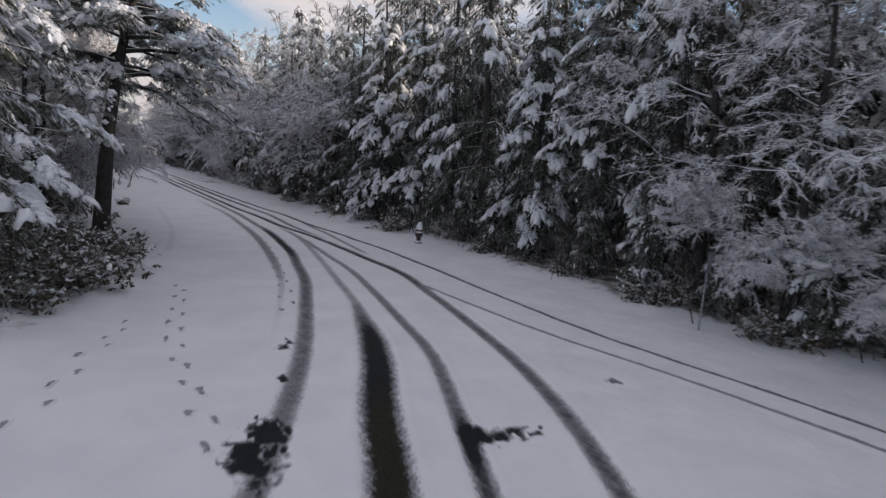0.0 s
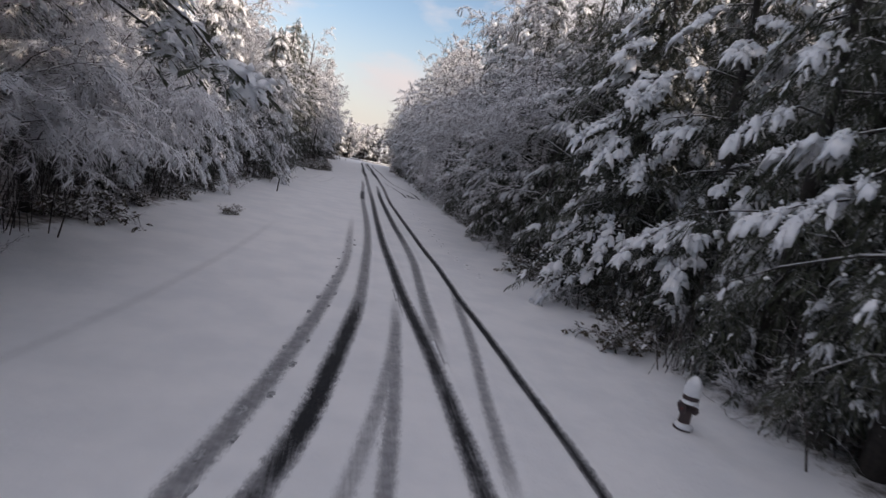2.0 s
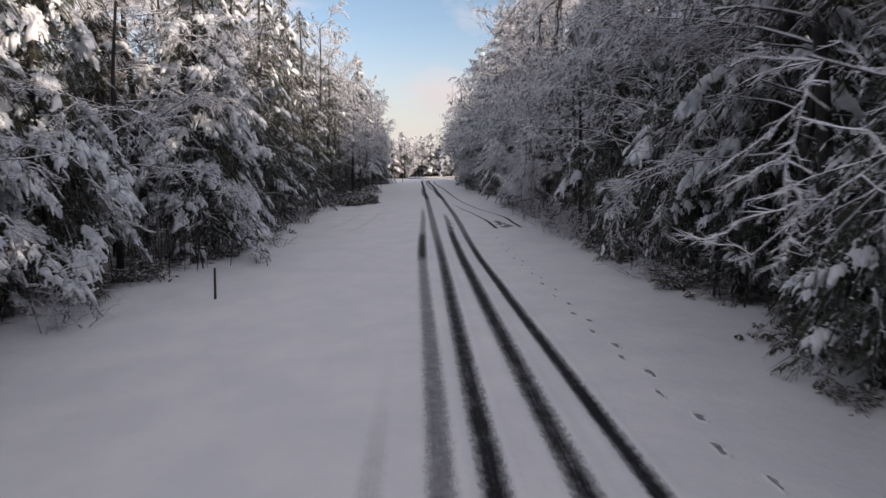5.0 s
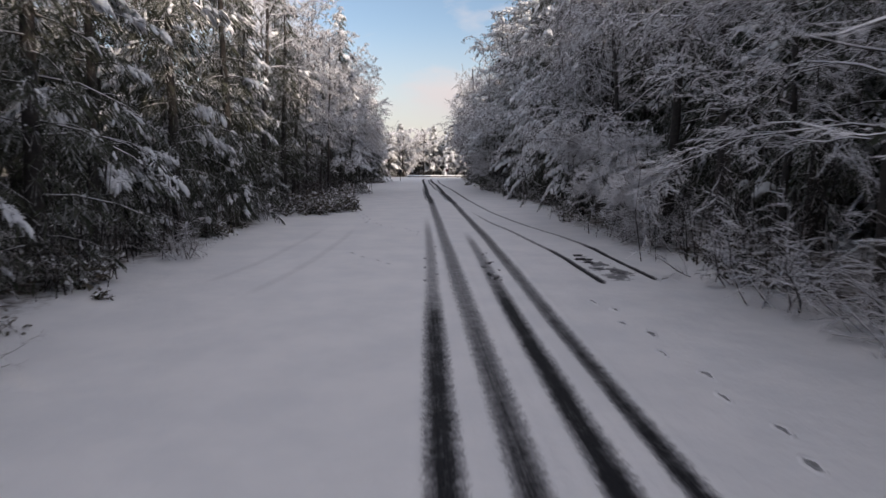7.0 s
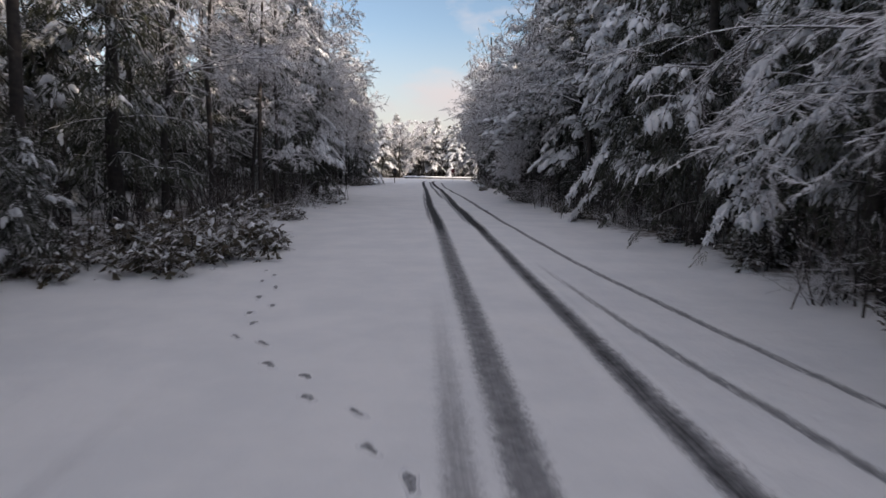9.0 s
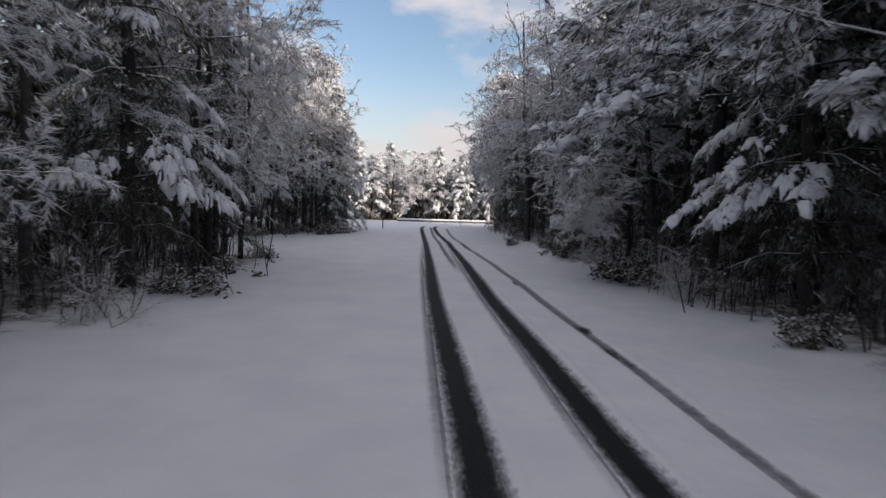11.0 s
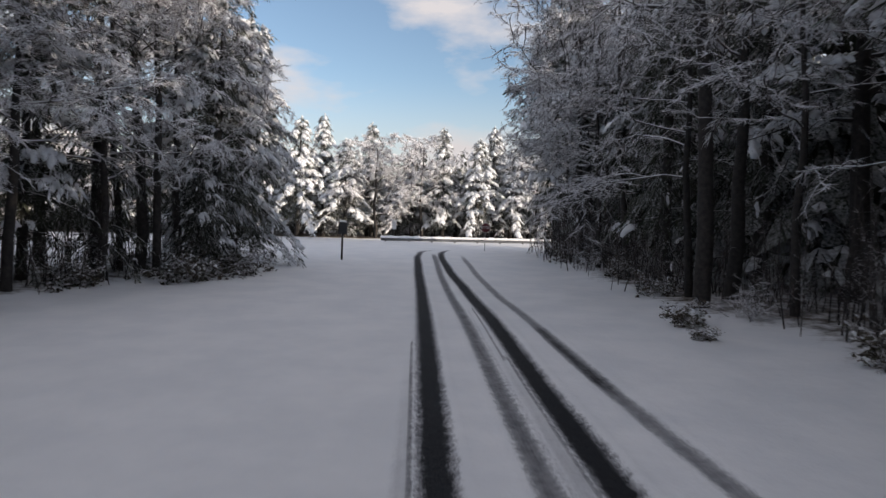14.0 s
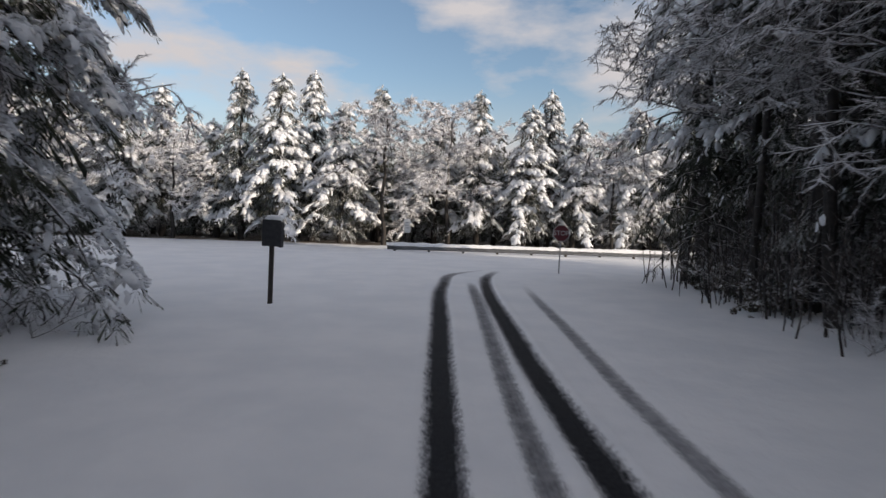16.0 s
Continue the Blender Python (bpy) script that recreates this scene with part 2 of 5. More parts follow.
def core(base, height, first, reach, rng, count=420, broad=False):
    """The dense dark inside of an evergreen: broad ragged sprays close to the trunk."""
    q = 0.86 * rng.uniform(0, 1, count) ** 1.2
    a = rng.uniform(0, 6.28, count)
    d = reach * (1 - q) ** 0.8 * np.sqrt(rng.uniform(0.02, 1, count)) + 0.03
    c = np.array(base) + np.column_stack([np.cos(a) * d, np.sin(a) * d, first + (height - first) * q])
    ax = np.column_stack([np.cos(a), np.sin(a), -0.9 + 0 * a])
    # broad blades: unseen filling of the deep woods that stops the sun
    if broad:
        return tufts(c, ax, rng.uniform(0.6, 1.1, count), 5, 0.75, 0.8, 0.1, rng)
    return tufts(c, ax, rng.uniform(0.14, 0.3, count) * (1.1 - 0.6 * q), 8, 0.13, 0.8, 0.1, rng)


def tufts(c, axis, r, spikes, open_, droop, lift, rng):
    """Drooping fans of blades round the points c, longer along axis: needle sprays, or, closed and smooth, caps of snow."""
    n = len(c)
    flat = axis * [1, 1, 0.0]
    u = unit(flat + 1e-6)
    w = np.stack([-u[:, 1], u[:, 0], 0 * u[:, 0]], 1)
    th = np.arange(spikes) * 2 * np.pi / spikes + rng.uniform(0, 6.28, (n, 1))
    long_ = (0.75 + 0.45 * np.cos(th)) * rng.uniform(0.65, 1.25, (n, spikes)) * r[:, None]
    out = []
    for s in (-1, 1):
        q = th + s * open_ * np.pi / spikes
        p = np.cos(q)[..., None] * u[:, None] + np.sin(q)[..., None] * w[:, None]
        z = -droop * long_ * rng.uniform(0.6, 1.4, (n, spikes)) + (axis[:, 2:3] * np.cos(q) * long_)
        out.append(c[:, None] + p * long_[..., None] + np.stack([0 * z, 0 * z, z], -1))
    top = c + np.stack([0 * r, 0 * r, lift * r], 1)
    if open_ >= 1:
        ring = (out[0] + np.roll(out[1], 1, 1)) / 2
        v = np.concatenate([top[:, None], ring], 1)
        base = np.arange(n)[:, None, None] * (spikes + 1)
        i = np.arange(spikes)
        f = np.stack([0 * i, 1 + i, 1 + (i + 1) % spikes], 1)[None] + base
    else:
        v = np.concatenate([top[:, None], *out], 1)
        base = np.arange(n)[:, None, None] * (2 * spikes + 1)
        i = np.arange(spikes)
        f = np.stack([0 * i, 1 + i, 1 + spikes + i], 1)[None] + base
    return v.reshape(-1, 3), f.reshape(-1, 3)


def joined(chunks):
    vs, fs, k = [], [], 0
    for v, f in chunks:
        vs.append(v)
        fs.append(f + k)
        k += len(v)
    return np.concatenate(vs), np.concatenate(fs)


# ---- trees ----
def fingers(c, way, length, width, droop, rng):
    """Drooping, arched tongues of snow that lie along the twigs."""
    n = len(c)
    way = unit(way)
    side = unit(np.cross(way, [0, 0, 1.0]))
    rows = []
    for s, w in ((0.0, 0.7), (0.45, 1.0), (0.85, 0.75)):
        p = c + way * (length * s)[:, None] + np.column_stack([0 * length, 0 * length, -droop * length * s * s]) + rng.normal(0, 0.012, (n, 3))
        ww = (width * w * rng.uniform(0.7, 1.3, n))[:, None]
        low = np.column_stack([0 * length, 0 * length, -0.25 * ww[:, 0]])
        rows += [p - side * ww + low, p + [0, 0, 1] * ww * 0.8, p + side * ww + low]
    rows.append(c + way * length[:, None] + np.column_stack([0 * length, 0 * length, -droop * 1.15 * length]))
    v = np.stack(rows, 1)
    f = []
    for k in (0, 3):
        for j in (0, 1):
            i = k + j
            f += [[i, i + 3, i + 1], [i + 1, i + 3, i + 4]]
    f += [[6, 9, 7], [7, 9, 8]]
    f = np.array(f)[None] + np.arange(n)[:, None, None] * 10
    return v.reshape(-1, 3), f.reshape(-1, 3)


def lumps(c, r, rng):
    """Small round lumps of snow, each a little different."""
    n = len(c)
    d = np.array([[1, 0, 0], [0.3, 0.95, 0], [-0.8, 0.6, 0], [-0.8, -0.6, 0], [0.3, -0.95, 0], [0, 0, 0.8], [0, 0, -0.5]])
    turn = rng.uniform(0, 6.28, n)
    ca, sa = np.cos(turn)[:, None], np.sin(turn)[:, None]
    v = np.stack([d[:, 0] * ca - d[:, 1] * sa, d[:, 0] * sa + d[:, 1] * ca, np.outer(np.ones(n), d[:, 2]) + rng.normal(0, 0.12, (n, 7))], -1)
    v = c[:, None] + v * (r[:, None] * rng.uniform(0.75, 1.25, (n, 7)))[..., None]
    i = np.arange(5)
    j = (i + 1) % 5
    f = np.concatenate([np.column_stack([i, j, 5 + 0 * i]), np.column_stack([j, i, 6 + 0 * i])])
    return v.reshape(-1, 3), (f[None] + np.arange(n)[:, None, None] * 7).reshape(-1, 3)


def pads(c, way, r, rng, sectors=12):
    """Knobbly pillows of snow bent over the boughs, with lobed, hanging edges."""
    n = len(c)
    u = unit(way * [1, 1, 0.0] + 1e-6)
    w = np.stack([-u[:, 1], u[:, 0], 0 * u[:, 0]], 1)
    th = np.arange(sectors) * 2 * np.pi / sectors + rng.uniform(0, 0.5, (n, 1))
    lobe = rng.uniform(0.5, 1.4, (n, sectors))
    droop = rng.uniform(0.35, 0.75, (n, 1))
    slope = np.clip(way[:, 2:3], -0.8, 0.3)
    rows = [(c + np.column_stack([0 * r, 0 * r, 0.3 * r]))[:, None]]
    for reach, high in ((0.36, 0.28), (0.7, 0.2), (1.0, 0.02), (0.86, -0.16)):
        rr = reach * lobe ** reach * r[:, None]
        x, y = np.cos(th) * rr * 1.2, np.sin(th) * rr * 0.85
        z = (high + rng.normal(0, 0.11, (n, sectors))) * r[:, None] - droop * rr * rr / r[:, None] + slope * x
        rows.append(c[:, None] + u[:, None] * x[..., None] + w[:, None] * y[..., None] + np.stack([0 * z, 0 * z, z], -1))
    v = np.concatenate(rows, 1)
    i = np.arange(sectors)
    j = (i + 1) % sectors
    f = [np.column_stack([0 * i, 1 + i, 1 + j])]
    for k in range(3):
        a, b = 1 + k * sectors, 1 + (k + 1) * sectors
        f += [np.column_stack([a + i, b + i, b + j]), np.column_stack([a + i, b + j, a + j])]
    f = np.concatenate(f)[None] + np.arange(n)[:, None, None] * (1 + 4 * sectors)
    return v.reshape(-1, 3), f.reshape(-1, 3)


def snow_parts(tree, white, caps, pillows, rng, label):
    c, way, ln, wd, dr = (np.concatenate(x) for x in zip(*white))
    chunks = [fingers(c, way, ln, wd, dr, rng)]
    if caps:
        cc, ax, r = (np.concatenate(x) for x in zip(*caps))
        chunks.append(lumps(cc, r * 0.7, rng))
    if pillows:
        chunks.append(pads(*(np.concatenate(x) for x in zip(*pillows)), rng))
    tagged(under("snow_cover", mesh_of("snow_load", *joined(chunks), SNOW, True), tree, label), kind="stuff")


def conifer(seed, height, reach, first, boughs, size=0.3, per=32, load=0.9, sag=0.35, lean=0.0, fine=1.0, lumpy=1.4, shade=(1.2, 3.4), blades=11, lump=1.0, pillow=1.0):
    """An evergreen with drooping boughs under snow: trunk, crown, snow."""
    rng = np.random.default_rng(seed)
    tree = new("conifer")
    n = 9
    zs = np.linspace(-0.4, height - 0.25, n)
    wob = np.cumsum(rng.normal(0, 0.05, (n, 2)), 0)
    pts = np.column_stack([wob[:, 0] + lean * zs / height, wob[:, 1], zs])
    rad = (0.14 + 0.006 * height) * (1 - zs / (height + 0.4)) + 0.02
    chunk = [pipe(pts, rad, 8)]
    zb = first + (height - first - 0.2) * np.sort(rng.uniform(0, 1, boughs) ** 0.95)
    az = np.arange(boughs) * 2.4 + rng.uniform(-0.5, 0.5, boughs)
    q = (zb - first) / (height - first)
    prof = np.clip(1 - q, 0, 1) ** 0.7 * np.clip(0.55 + 2.2 * q, 0, 1)
    ln = reach * prof * rng.uniform(0.65, 1.2, boughs) + 0.22
    green, white, caps, pillows = [], [], [], []
    for z, a, length in zip(zb, az, ln):
        out = np.array([math.cos(a), math.sin(a), 0])
        side = np.array([-out[1], out[0], 0])
        root = np.array([np.interp(z, zs, pts[:, 0]), np.interp(z, zs, pts[:, 1]), z])
        climb = rng.uniform(-0.1, 0.35)
        bow = sag * rng.uniform(0.6, 1.6)

        def along(s):
            return root + np.outer(s, out) + np.outer(climb * s - bow * s * s / max(length, 0.8), [0, 0, 1])
        s = np.linspace(0, length, 4)
        p = along(s)
        r0 = 0.012 + 0.011 * length
        chunk.append(tubes(p[:-1], p[1:], r0 * (1.05 - s[:-1] / length), r0 * (1.05 - s[1:] / length), 3))
        k = max(6, int(1.25 * per * length / reach))
        t = rng.uniform(0.12, 1.0, k) * length
        w = rng.uniform(-1, 1, k) * (0.14 + 0.4 * (length - t))
        c = along(t) + np.outer(w, side) - np.outer(0.3 * np.abs(w) + rng.uniform(0.0, 0.16, k), [0, 0, 1])
        ax = np.outer(np.ones(k), out) + np.outer(np.sign(w) * 0.6, side) + np.outer(-0.45 - 0.3 * rng.uniform(size=k), [0, 0, 1])
        inner_at = rng.uniform(0.05, 0.5, 5) * length
        green.append((along(inner_at) + rng.normal(0, 0.14, (5, 3)), np.outer(np.ones(5), out) - [0, 0, 0.4], size * rng.uniform(0.5, 0.8, 5)))
        green.append((c, ax, size * 0.5 * rng.uniform(0.6, 1.4, k) / fine**0.4))
        open_sky = np.clip((z - shade[0]) / shade[1], 0.06, 1.0)
        heavy = rng.uniform() < 0.42 * load * open_sky
        # snow lies in pillows on the outer part of some boughs, with lumps and hanging tongues round their edges
        m = max(2, int(pillow * 4.6 * length * rng.uniform(0.6, 1.3))) if heavy else int(rng.uniform() < 0.3 * open_sky)
        tc = length * rng.uniform(0.35, 1.0, m) ** 0.7
        wc = rng.uniform(-1, 1, m) * (0.08 + 0.55 * (length - tc))
        rad = size * rng.uniform(0.28, 0.68, m) * (1.0 if heavy else 0.45)
        drop = np.outer(0.3 * np.abs(wc) - 0.04, [0, 0, 1])
        if m:
            way = np.outer(np.ones(m), out) + np.outer(0.7 * np.sign(wc), side) - np.outer(0.25 + 0.5 * tc / length, [0, 0, 1])
            pillows.append((along(tc * 0.96) + np.outer(wc, side) - drop, way, rad))
        k = int(0.5 * per * fine * length / reach * (1.2 if heavy else 0.3 * open_sky)) + 1
        if m:
            g = rng.integers(0, m, k)
            a2 = rng.uniform(0, 6.28, k)
            t = tc[g] + np.cos(a2) * rad[g] * 1.05
            w = wc[g] + np.sin(a2) * rad[g] * 0.85
        else:
            t, w = rng.uniform(0.2, 1.0, k) * length, rng.uniform(-0.3, 0.3, k)
        c = along(t * 0.95) + np.outer(w, side) - np.outer(0.3 * np.abs(w) + 0.04, [0, 0, 1])
        way = np.outer(rng.uniform(0.2, 0.9, k), out) + np.outer(np.sign(w) * rng.uniform(0.0, 0.9, k), side) - np.outer(rng.uniform(0.3, 1.2, k), [0, 0, 1])
        big = size * rng.uniform(0.3, 0.62, k)
        white.append((c, way, big, big * rng.uniform(0.2, 0.34, k), rng.uniform(0.3, 1.0, k)))
        k = int(lumpy * per * fine * length / reach * (2.2 if heavy else 0.4 * open_sky)) + 1
        t = rng.uniform(0.2, 1.02, k) * length
        w = rng.uniform(-1, 1, k) * (0.1 + 0.45 * (length - t))
        if heavy:
            g = rng.integers(0, m, k)
            t, w = tc[g] + rng.normal(0, 0.75, k) * rad[g], wc[g] + rng.normal(0, 0.6, k) * rad[g]
        c = along(t * 0.95) + np.outer(w, side) - np.outer(0.3 * np.abs(w) - 0.06, [0, 0, 1]) + rng.normal(0, 0.03, (k, 3))
        caps.append((c, np.outer(np.ones(k), out) - np.outer(rng.uniform(0.0, 0.5, k), [0, 0, 1]), lump * size * rng.uniform(0.1, 0.24, k)))
    # the leader at the top, clothed to its tip
    k = 26
    q = rng.uniform(0, 1, k)
    a = rng.uniform(0, 6.28, k)
    tip = np.column_stack([np.interp(height * (0.86 + 0.15 * q), zs, pts[:, 0]), np.interp(height * (0.86 + 0.15 * q), zs, pts[:, 1]), height * (0.86 + 0.15 * q)])
    ray_out = np.column_stack([np.cos(a), np.sin(a), -0.5 + 0 * a])
    tip = tip + ray_out * (0.3 * (1 - q) * size / 0.3)[:, None]
    green.append((tip, ray_out, size * (1.05 - 0.6 * q)))
    caps.append((tip + [0, 0, 0.05], ray_out, size * rng.uniform(0.1, 0.26, k) * min(load, 1.5)))
    c, ax, r = (np.concatenate(x) for x in zip(*green))
    under("trunk", mesh_of("trunk", *chunk[0], BARK, True), tree)
    tagged(under("bough_frame", mesh_of("bough_frame", *joined(chunk[1:]), BARK, True), tree), kind="stuff")
    tagged(under("crown", mesh_of("crown", *joined([tufts(c, ax, r, blades, 1.5 / blades, 0.6, 0.1, rng), core((pts[4, 0], pts[4, 1], 0), height * 0.93, first + 0.8, 0.45 * reach, rng)]), NEEDLE), tree, "dark green needle sprays"), kind="stuff")
    snow_parts(tree, white, caps, pillows, rng, "heavy drooping snow on the boughs")
    return tree


def pine(seed, height, reach, first, boughs, lean=0.0, droop=0.0, girth=0.22):
    """A tall pine: bare lower trunk, open limbs, needle clusters and snow at the limb ends."""
    rng = np.random.default_rng(seed)
    tree = new("pine")
    n = 10
    zs = np.linspace(-0.4, height, n)
    wob = np.cumsum(rng.normal(0, 0.09, (n, 2)), 0)
    pts = np.column_stack([wob[:, 0] + lean * np.clip(zs / height, 0, 1) ** 1.5, wob[:, 1], zs])
    rad = girth * (1 - zs / (height + 0.6)) + 0.03
    chunk = [pipe(pts, rad, 9)]
    zb = first + (height - first) * np.sort(rng.uniform(0, 1, boughs))
    green, white, caps, pillows = [], [], [], []
    for i, z in enumerate(zb):
        a = i * 2.4 + rng.uniform(-0.6, 0.6)
        q = (z - first) / (height - first)
        length = reach * (1.05 - 0.75 * q) * rng.uniform(0.6, 1.1)
        out = np.array([math.cos(a), math.sin(a), 0])
        side = np.array([-out[1], out[0], 0])
        root = np.array([np.interp(z, zs, pts[:, 0]), np.interp(z, zs, pts[:, 1]), z])
        climb = rng.uniform(0.0, 0.45) - droop
        bow = rng.uniform(0.15, 0.5) + 0.5 * droop

        def along(s):
            return root + np.outer(s, out) + np.outer(climb * s - bow * s * s / length, [0, 0, 1])
        s = np.linspace(0, length, 6)
        p = along(s) + rng.normal(0, 0.05, (6, 3)) * np.linspace(0, 1, 6)[:, None]
        r0 = 0.02 + 0.016 * length
        chunk.append(tubes(p[:-1], p[1:], r0 * (1.1 - s[:-1] / length), r0 * (1.1 - s[1:] / length), 5))
        for _ in range(max(3, int(3.4 * length))):
            t = rng.uniform(0.3, 1.05) * length
            c0 = along(np.array([t]))[0] + side * rng.uniform(-0.6, 0.6) * (0.4 + 0.35 * (length - t)) + [0, 0, rng.uniform(-0.1, 0.15)]
            k = 8
            d = rng.normal(0, 1, (k, 3)) * [0.22, 0.22, 0.1]
            ax = unit(d + out * 0.2 + 1e-6) * [1, 1, 0.5] - [0, 0, 0.25]
            green.append((c0 + d - [0, 0, 0.06], ax, rng.uniform(0.13, 0.24, k)))
            k = 5
            d = rng.normal(0, 1, (k, 3)) * [0.16, 0.16, 0.05]
            way = unit(d + out * 0.1 + 1e-6) * [1, 1, 0.2] - [0, 0, 0.15]
            big = rng.uniform(0.12, 0.24, k)
            white.append((c0 + d + [0, 0, 0.03], way, big, big * 0.36, rng.uniform(0.2, 0.7, k)))
            caps.append((c0 + d * 1.4 + [0, 0, 0.04], way, rng.uniform(0.07, 0.15, k)))
            if rng.uniform() < 0.75:
                pillows.append((c0[None] + [0, 0, 0.05], out[None] - [0, 0, 0.25], rng.uniform(0.14, 0.3, 1)))
    c, ax, r = (np.concatenate(x) for x in zip(*green))
    under("trunk", mesh_of("trunk", *chunk[0], BARK, True), tree)
    tagged(under("bough_frame", mesh_of("bough_frame", *joined(chunk[1:]), BARK, True), tree), kind="stuff")
    tagged(under("crown", mesh_of("crown", *tufts(c, ax, r, 12, 0.15, 0.4, 0.0, rng), NEEDLE), tree, "dark green needle clusters"), kind="stuff")
    snow_parts(tree, white, caps, pillows, rng, "clumps of fresh snow on the needles")
    return tree


def grow(rng, start, way, length, radius, level, levels, segs, tips, up, kids, spread, sag):
    """Limb segments of a branching tree; the tips take the fine twigs."""
    p, d = np.array(start, float), np.array(way, float)
    n = 7 if level < 2 else 4
    nodes, ways = [p.copy()], [d.copy()]
    for k in range(n):
        d = unit((d + rng.normal(0, 0.15 if level < 2 else 0.22, 3) + [0, 0, up if level < 2 else -sag])[None])[0]
        q = p + d * length / n
        ra, rb = radius * (1 - 0.65 * k / n), radius * (1 - 0.65 * (k + 1) / n)
        segs.append((p, q, ra, rb))
        if level >= levels - 1 or (level == levels - 2 and k >= n - 3):
            tips.append((p, q))
        p = q
        nodes.append(p.copy())
        ways.append(d.copy())
    if level < levels:
        for k in range(kids[level]):
            t = 0.2 + 0.8 * (k + rng.uniform(0, 1)) / kids[level]
            i = min(int(t * n), n - 1)
            x = nodes[i] + (nodes[i + 1] - nodes[i]) * (t * n - i)
            d = ways[i + 1]
            side = np.array([-d[1], d[0], 0]) * (1 if k % 2 else -1) + rng.normal(0, 0.5, 3) * [1, 1, 0.9]
            side = unit((side - d * (side @ d))[None])[0]
            w = unit((d * (1 - spread) + side * spread + [0, 0, 0.03])[None])[0]
            grow(rng, x, w, length * rng.uniform(0.3, 0.56) * (1.2 - 0.45 * t), radius * 0.5 * (1.1 - 0.5 * t), level + 1, levels, segs, tips, up, kids, spread, sag)


def spikes(p, d, ln, th):
    """Three-sided tapered twigs from p along d, thickest on their snowy upper side."""
    sd = unit(np.cross(d, [0, 0, 1.0]))
    up = unit(np.cross(sd, d))
    v = np.stack([p + up * th, p - sd * th - up * th * 0.5, p + sd * th - up * th * 0.5, p + d * ln], 1)
    f = np.array([[0, 1, 3], [0, 3, 2], [1, 2, 3]])[None] + np.arange(len(p))[:, None, None] * 4
    return v.reshape(-1, 3), f.reshape(-1, 3)


def twig_blades(rng, tips, per, size, thick, sag=0.12):
    """Fine snow-coated twigs set left and right along the tips, each with a side shoot."""
    a = np.array([t[0] for t in tips])
    b = np.array([t[1] for t in tips])
    i = rng.integers(0, len(a), int(per * len(a)))
    s = rng.uniform(0, 1, len(i))[:, None]
    p = a[i] + (b[i] - a[i]) * s
    way = unit(b[i] - a[i])
    flat = unit(np.cross(way, [0, 0, 1.0])) * rng.choice([-1.0, 1.0], len(i))[:, None]
    d = unit(way * 0.8 + flat * rng.uniform(0.2, 1.0, (len(i), 1)) + rng.normal(0, 0.3, p.shape) - [0, 0, sag])
    ln = size * rng.uniform(0.4, 1.5, len(i))[:, None]
    th = thick * rng.uniform(0.6, 1.4, len(i))[:, None]
    q = p + d * ln * rng.uniform(0.25, 0.6, (len(i), 1))
    e = unit(d + rng.normal(0, 0.6, p.shape) - [0, 0, sag])
    return joined([spikes(p, d, ln, th), spikes(q, e, ln * rng.uniform(0.35, 0.7, (len(i), 1)), th * 0.75)])


def bare_tree(seed, height, trunk, kids, twig=4.4, size=0.23, thick=0.009, spread=0.55, lean=(0, 0), levels=3, bole=0.35, wide=0.5, up=0.04, sag=0.08, face=0.0, rise_of=0.2, rime=None):
    """A leafless tree with frosted, snow-laden limbs: trunk, limb frame, crown of twigs. face: how far the limbs favour its +x side."""
    rng = np.random.default_rng(seed)
    tree = new("bare_tree")
    segs, tips = [], []
    n = 8
    zs = np.linspace(-0.3, height * 0.85, n)
    wob = np.cumsum(rng.normal(0, 0.08, (n, 2)), 0)
    pts = np.column_stack([wob[:, 0] + lean[0] * zs / height, wob[:, 1] + lean[1] * zs / height, zs])
    rad = trunk * (1 - 0.85 * zs / height)
    tv = pipe(pts, rad, 8)
    for k in range(kids[0]):
        z = height * (bole + (0.86 - bole) * (k + rng.uniform(0, 1)) / kids[0])
        root = np.array([np.interp(z, zs, pts[:, 0]), np.interp(z, zs, pts[:, 1]), z])
        a = k * 2.4 + rng.uniform(-0.5, 0.5)
        if rng.uniform() < face:
            a = rng.normal(0, 0.75)
        q = z / height
        way = unit(np.array([[math.cos(a), math.sin(a), rise_of + 0.9 * max(q - 0.4, 0)]]))[0]
        grow(rng, root, way, height * wide * (1 - 0.62 * q) * rng.uniform(0.75, 1.2), trunk * 0.36 * (1.2 - q), 1, levels, segs, tips, up, kids, spread, sag)
    a, b, ra, rb = (np.array(x) for x in zip(*segs))
    under("trunk", mesh_of("trunk", *tv, BARK, True), tree)
    tagged(under("limb_frame", mesh_of("limb_frame", *tubes(a, b, np.maximum(ra, 0.014), np.maximum(rb, 0.011), 3), LIMB, True), tree, "snow-covered limbs"), kind="stuff")
    tagged(under("crown", mesh_of("twig_crown", *twig_blades(rng, tips, twig, size, thick, sag), rime or TWIG), tree, "frosted fine twigs"), kind="stuff")
    return tree


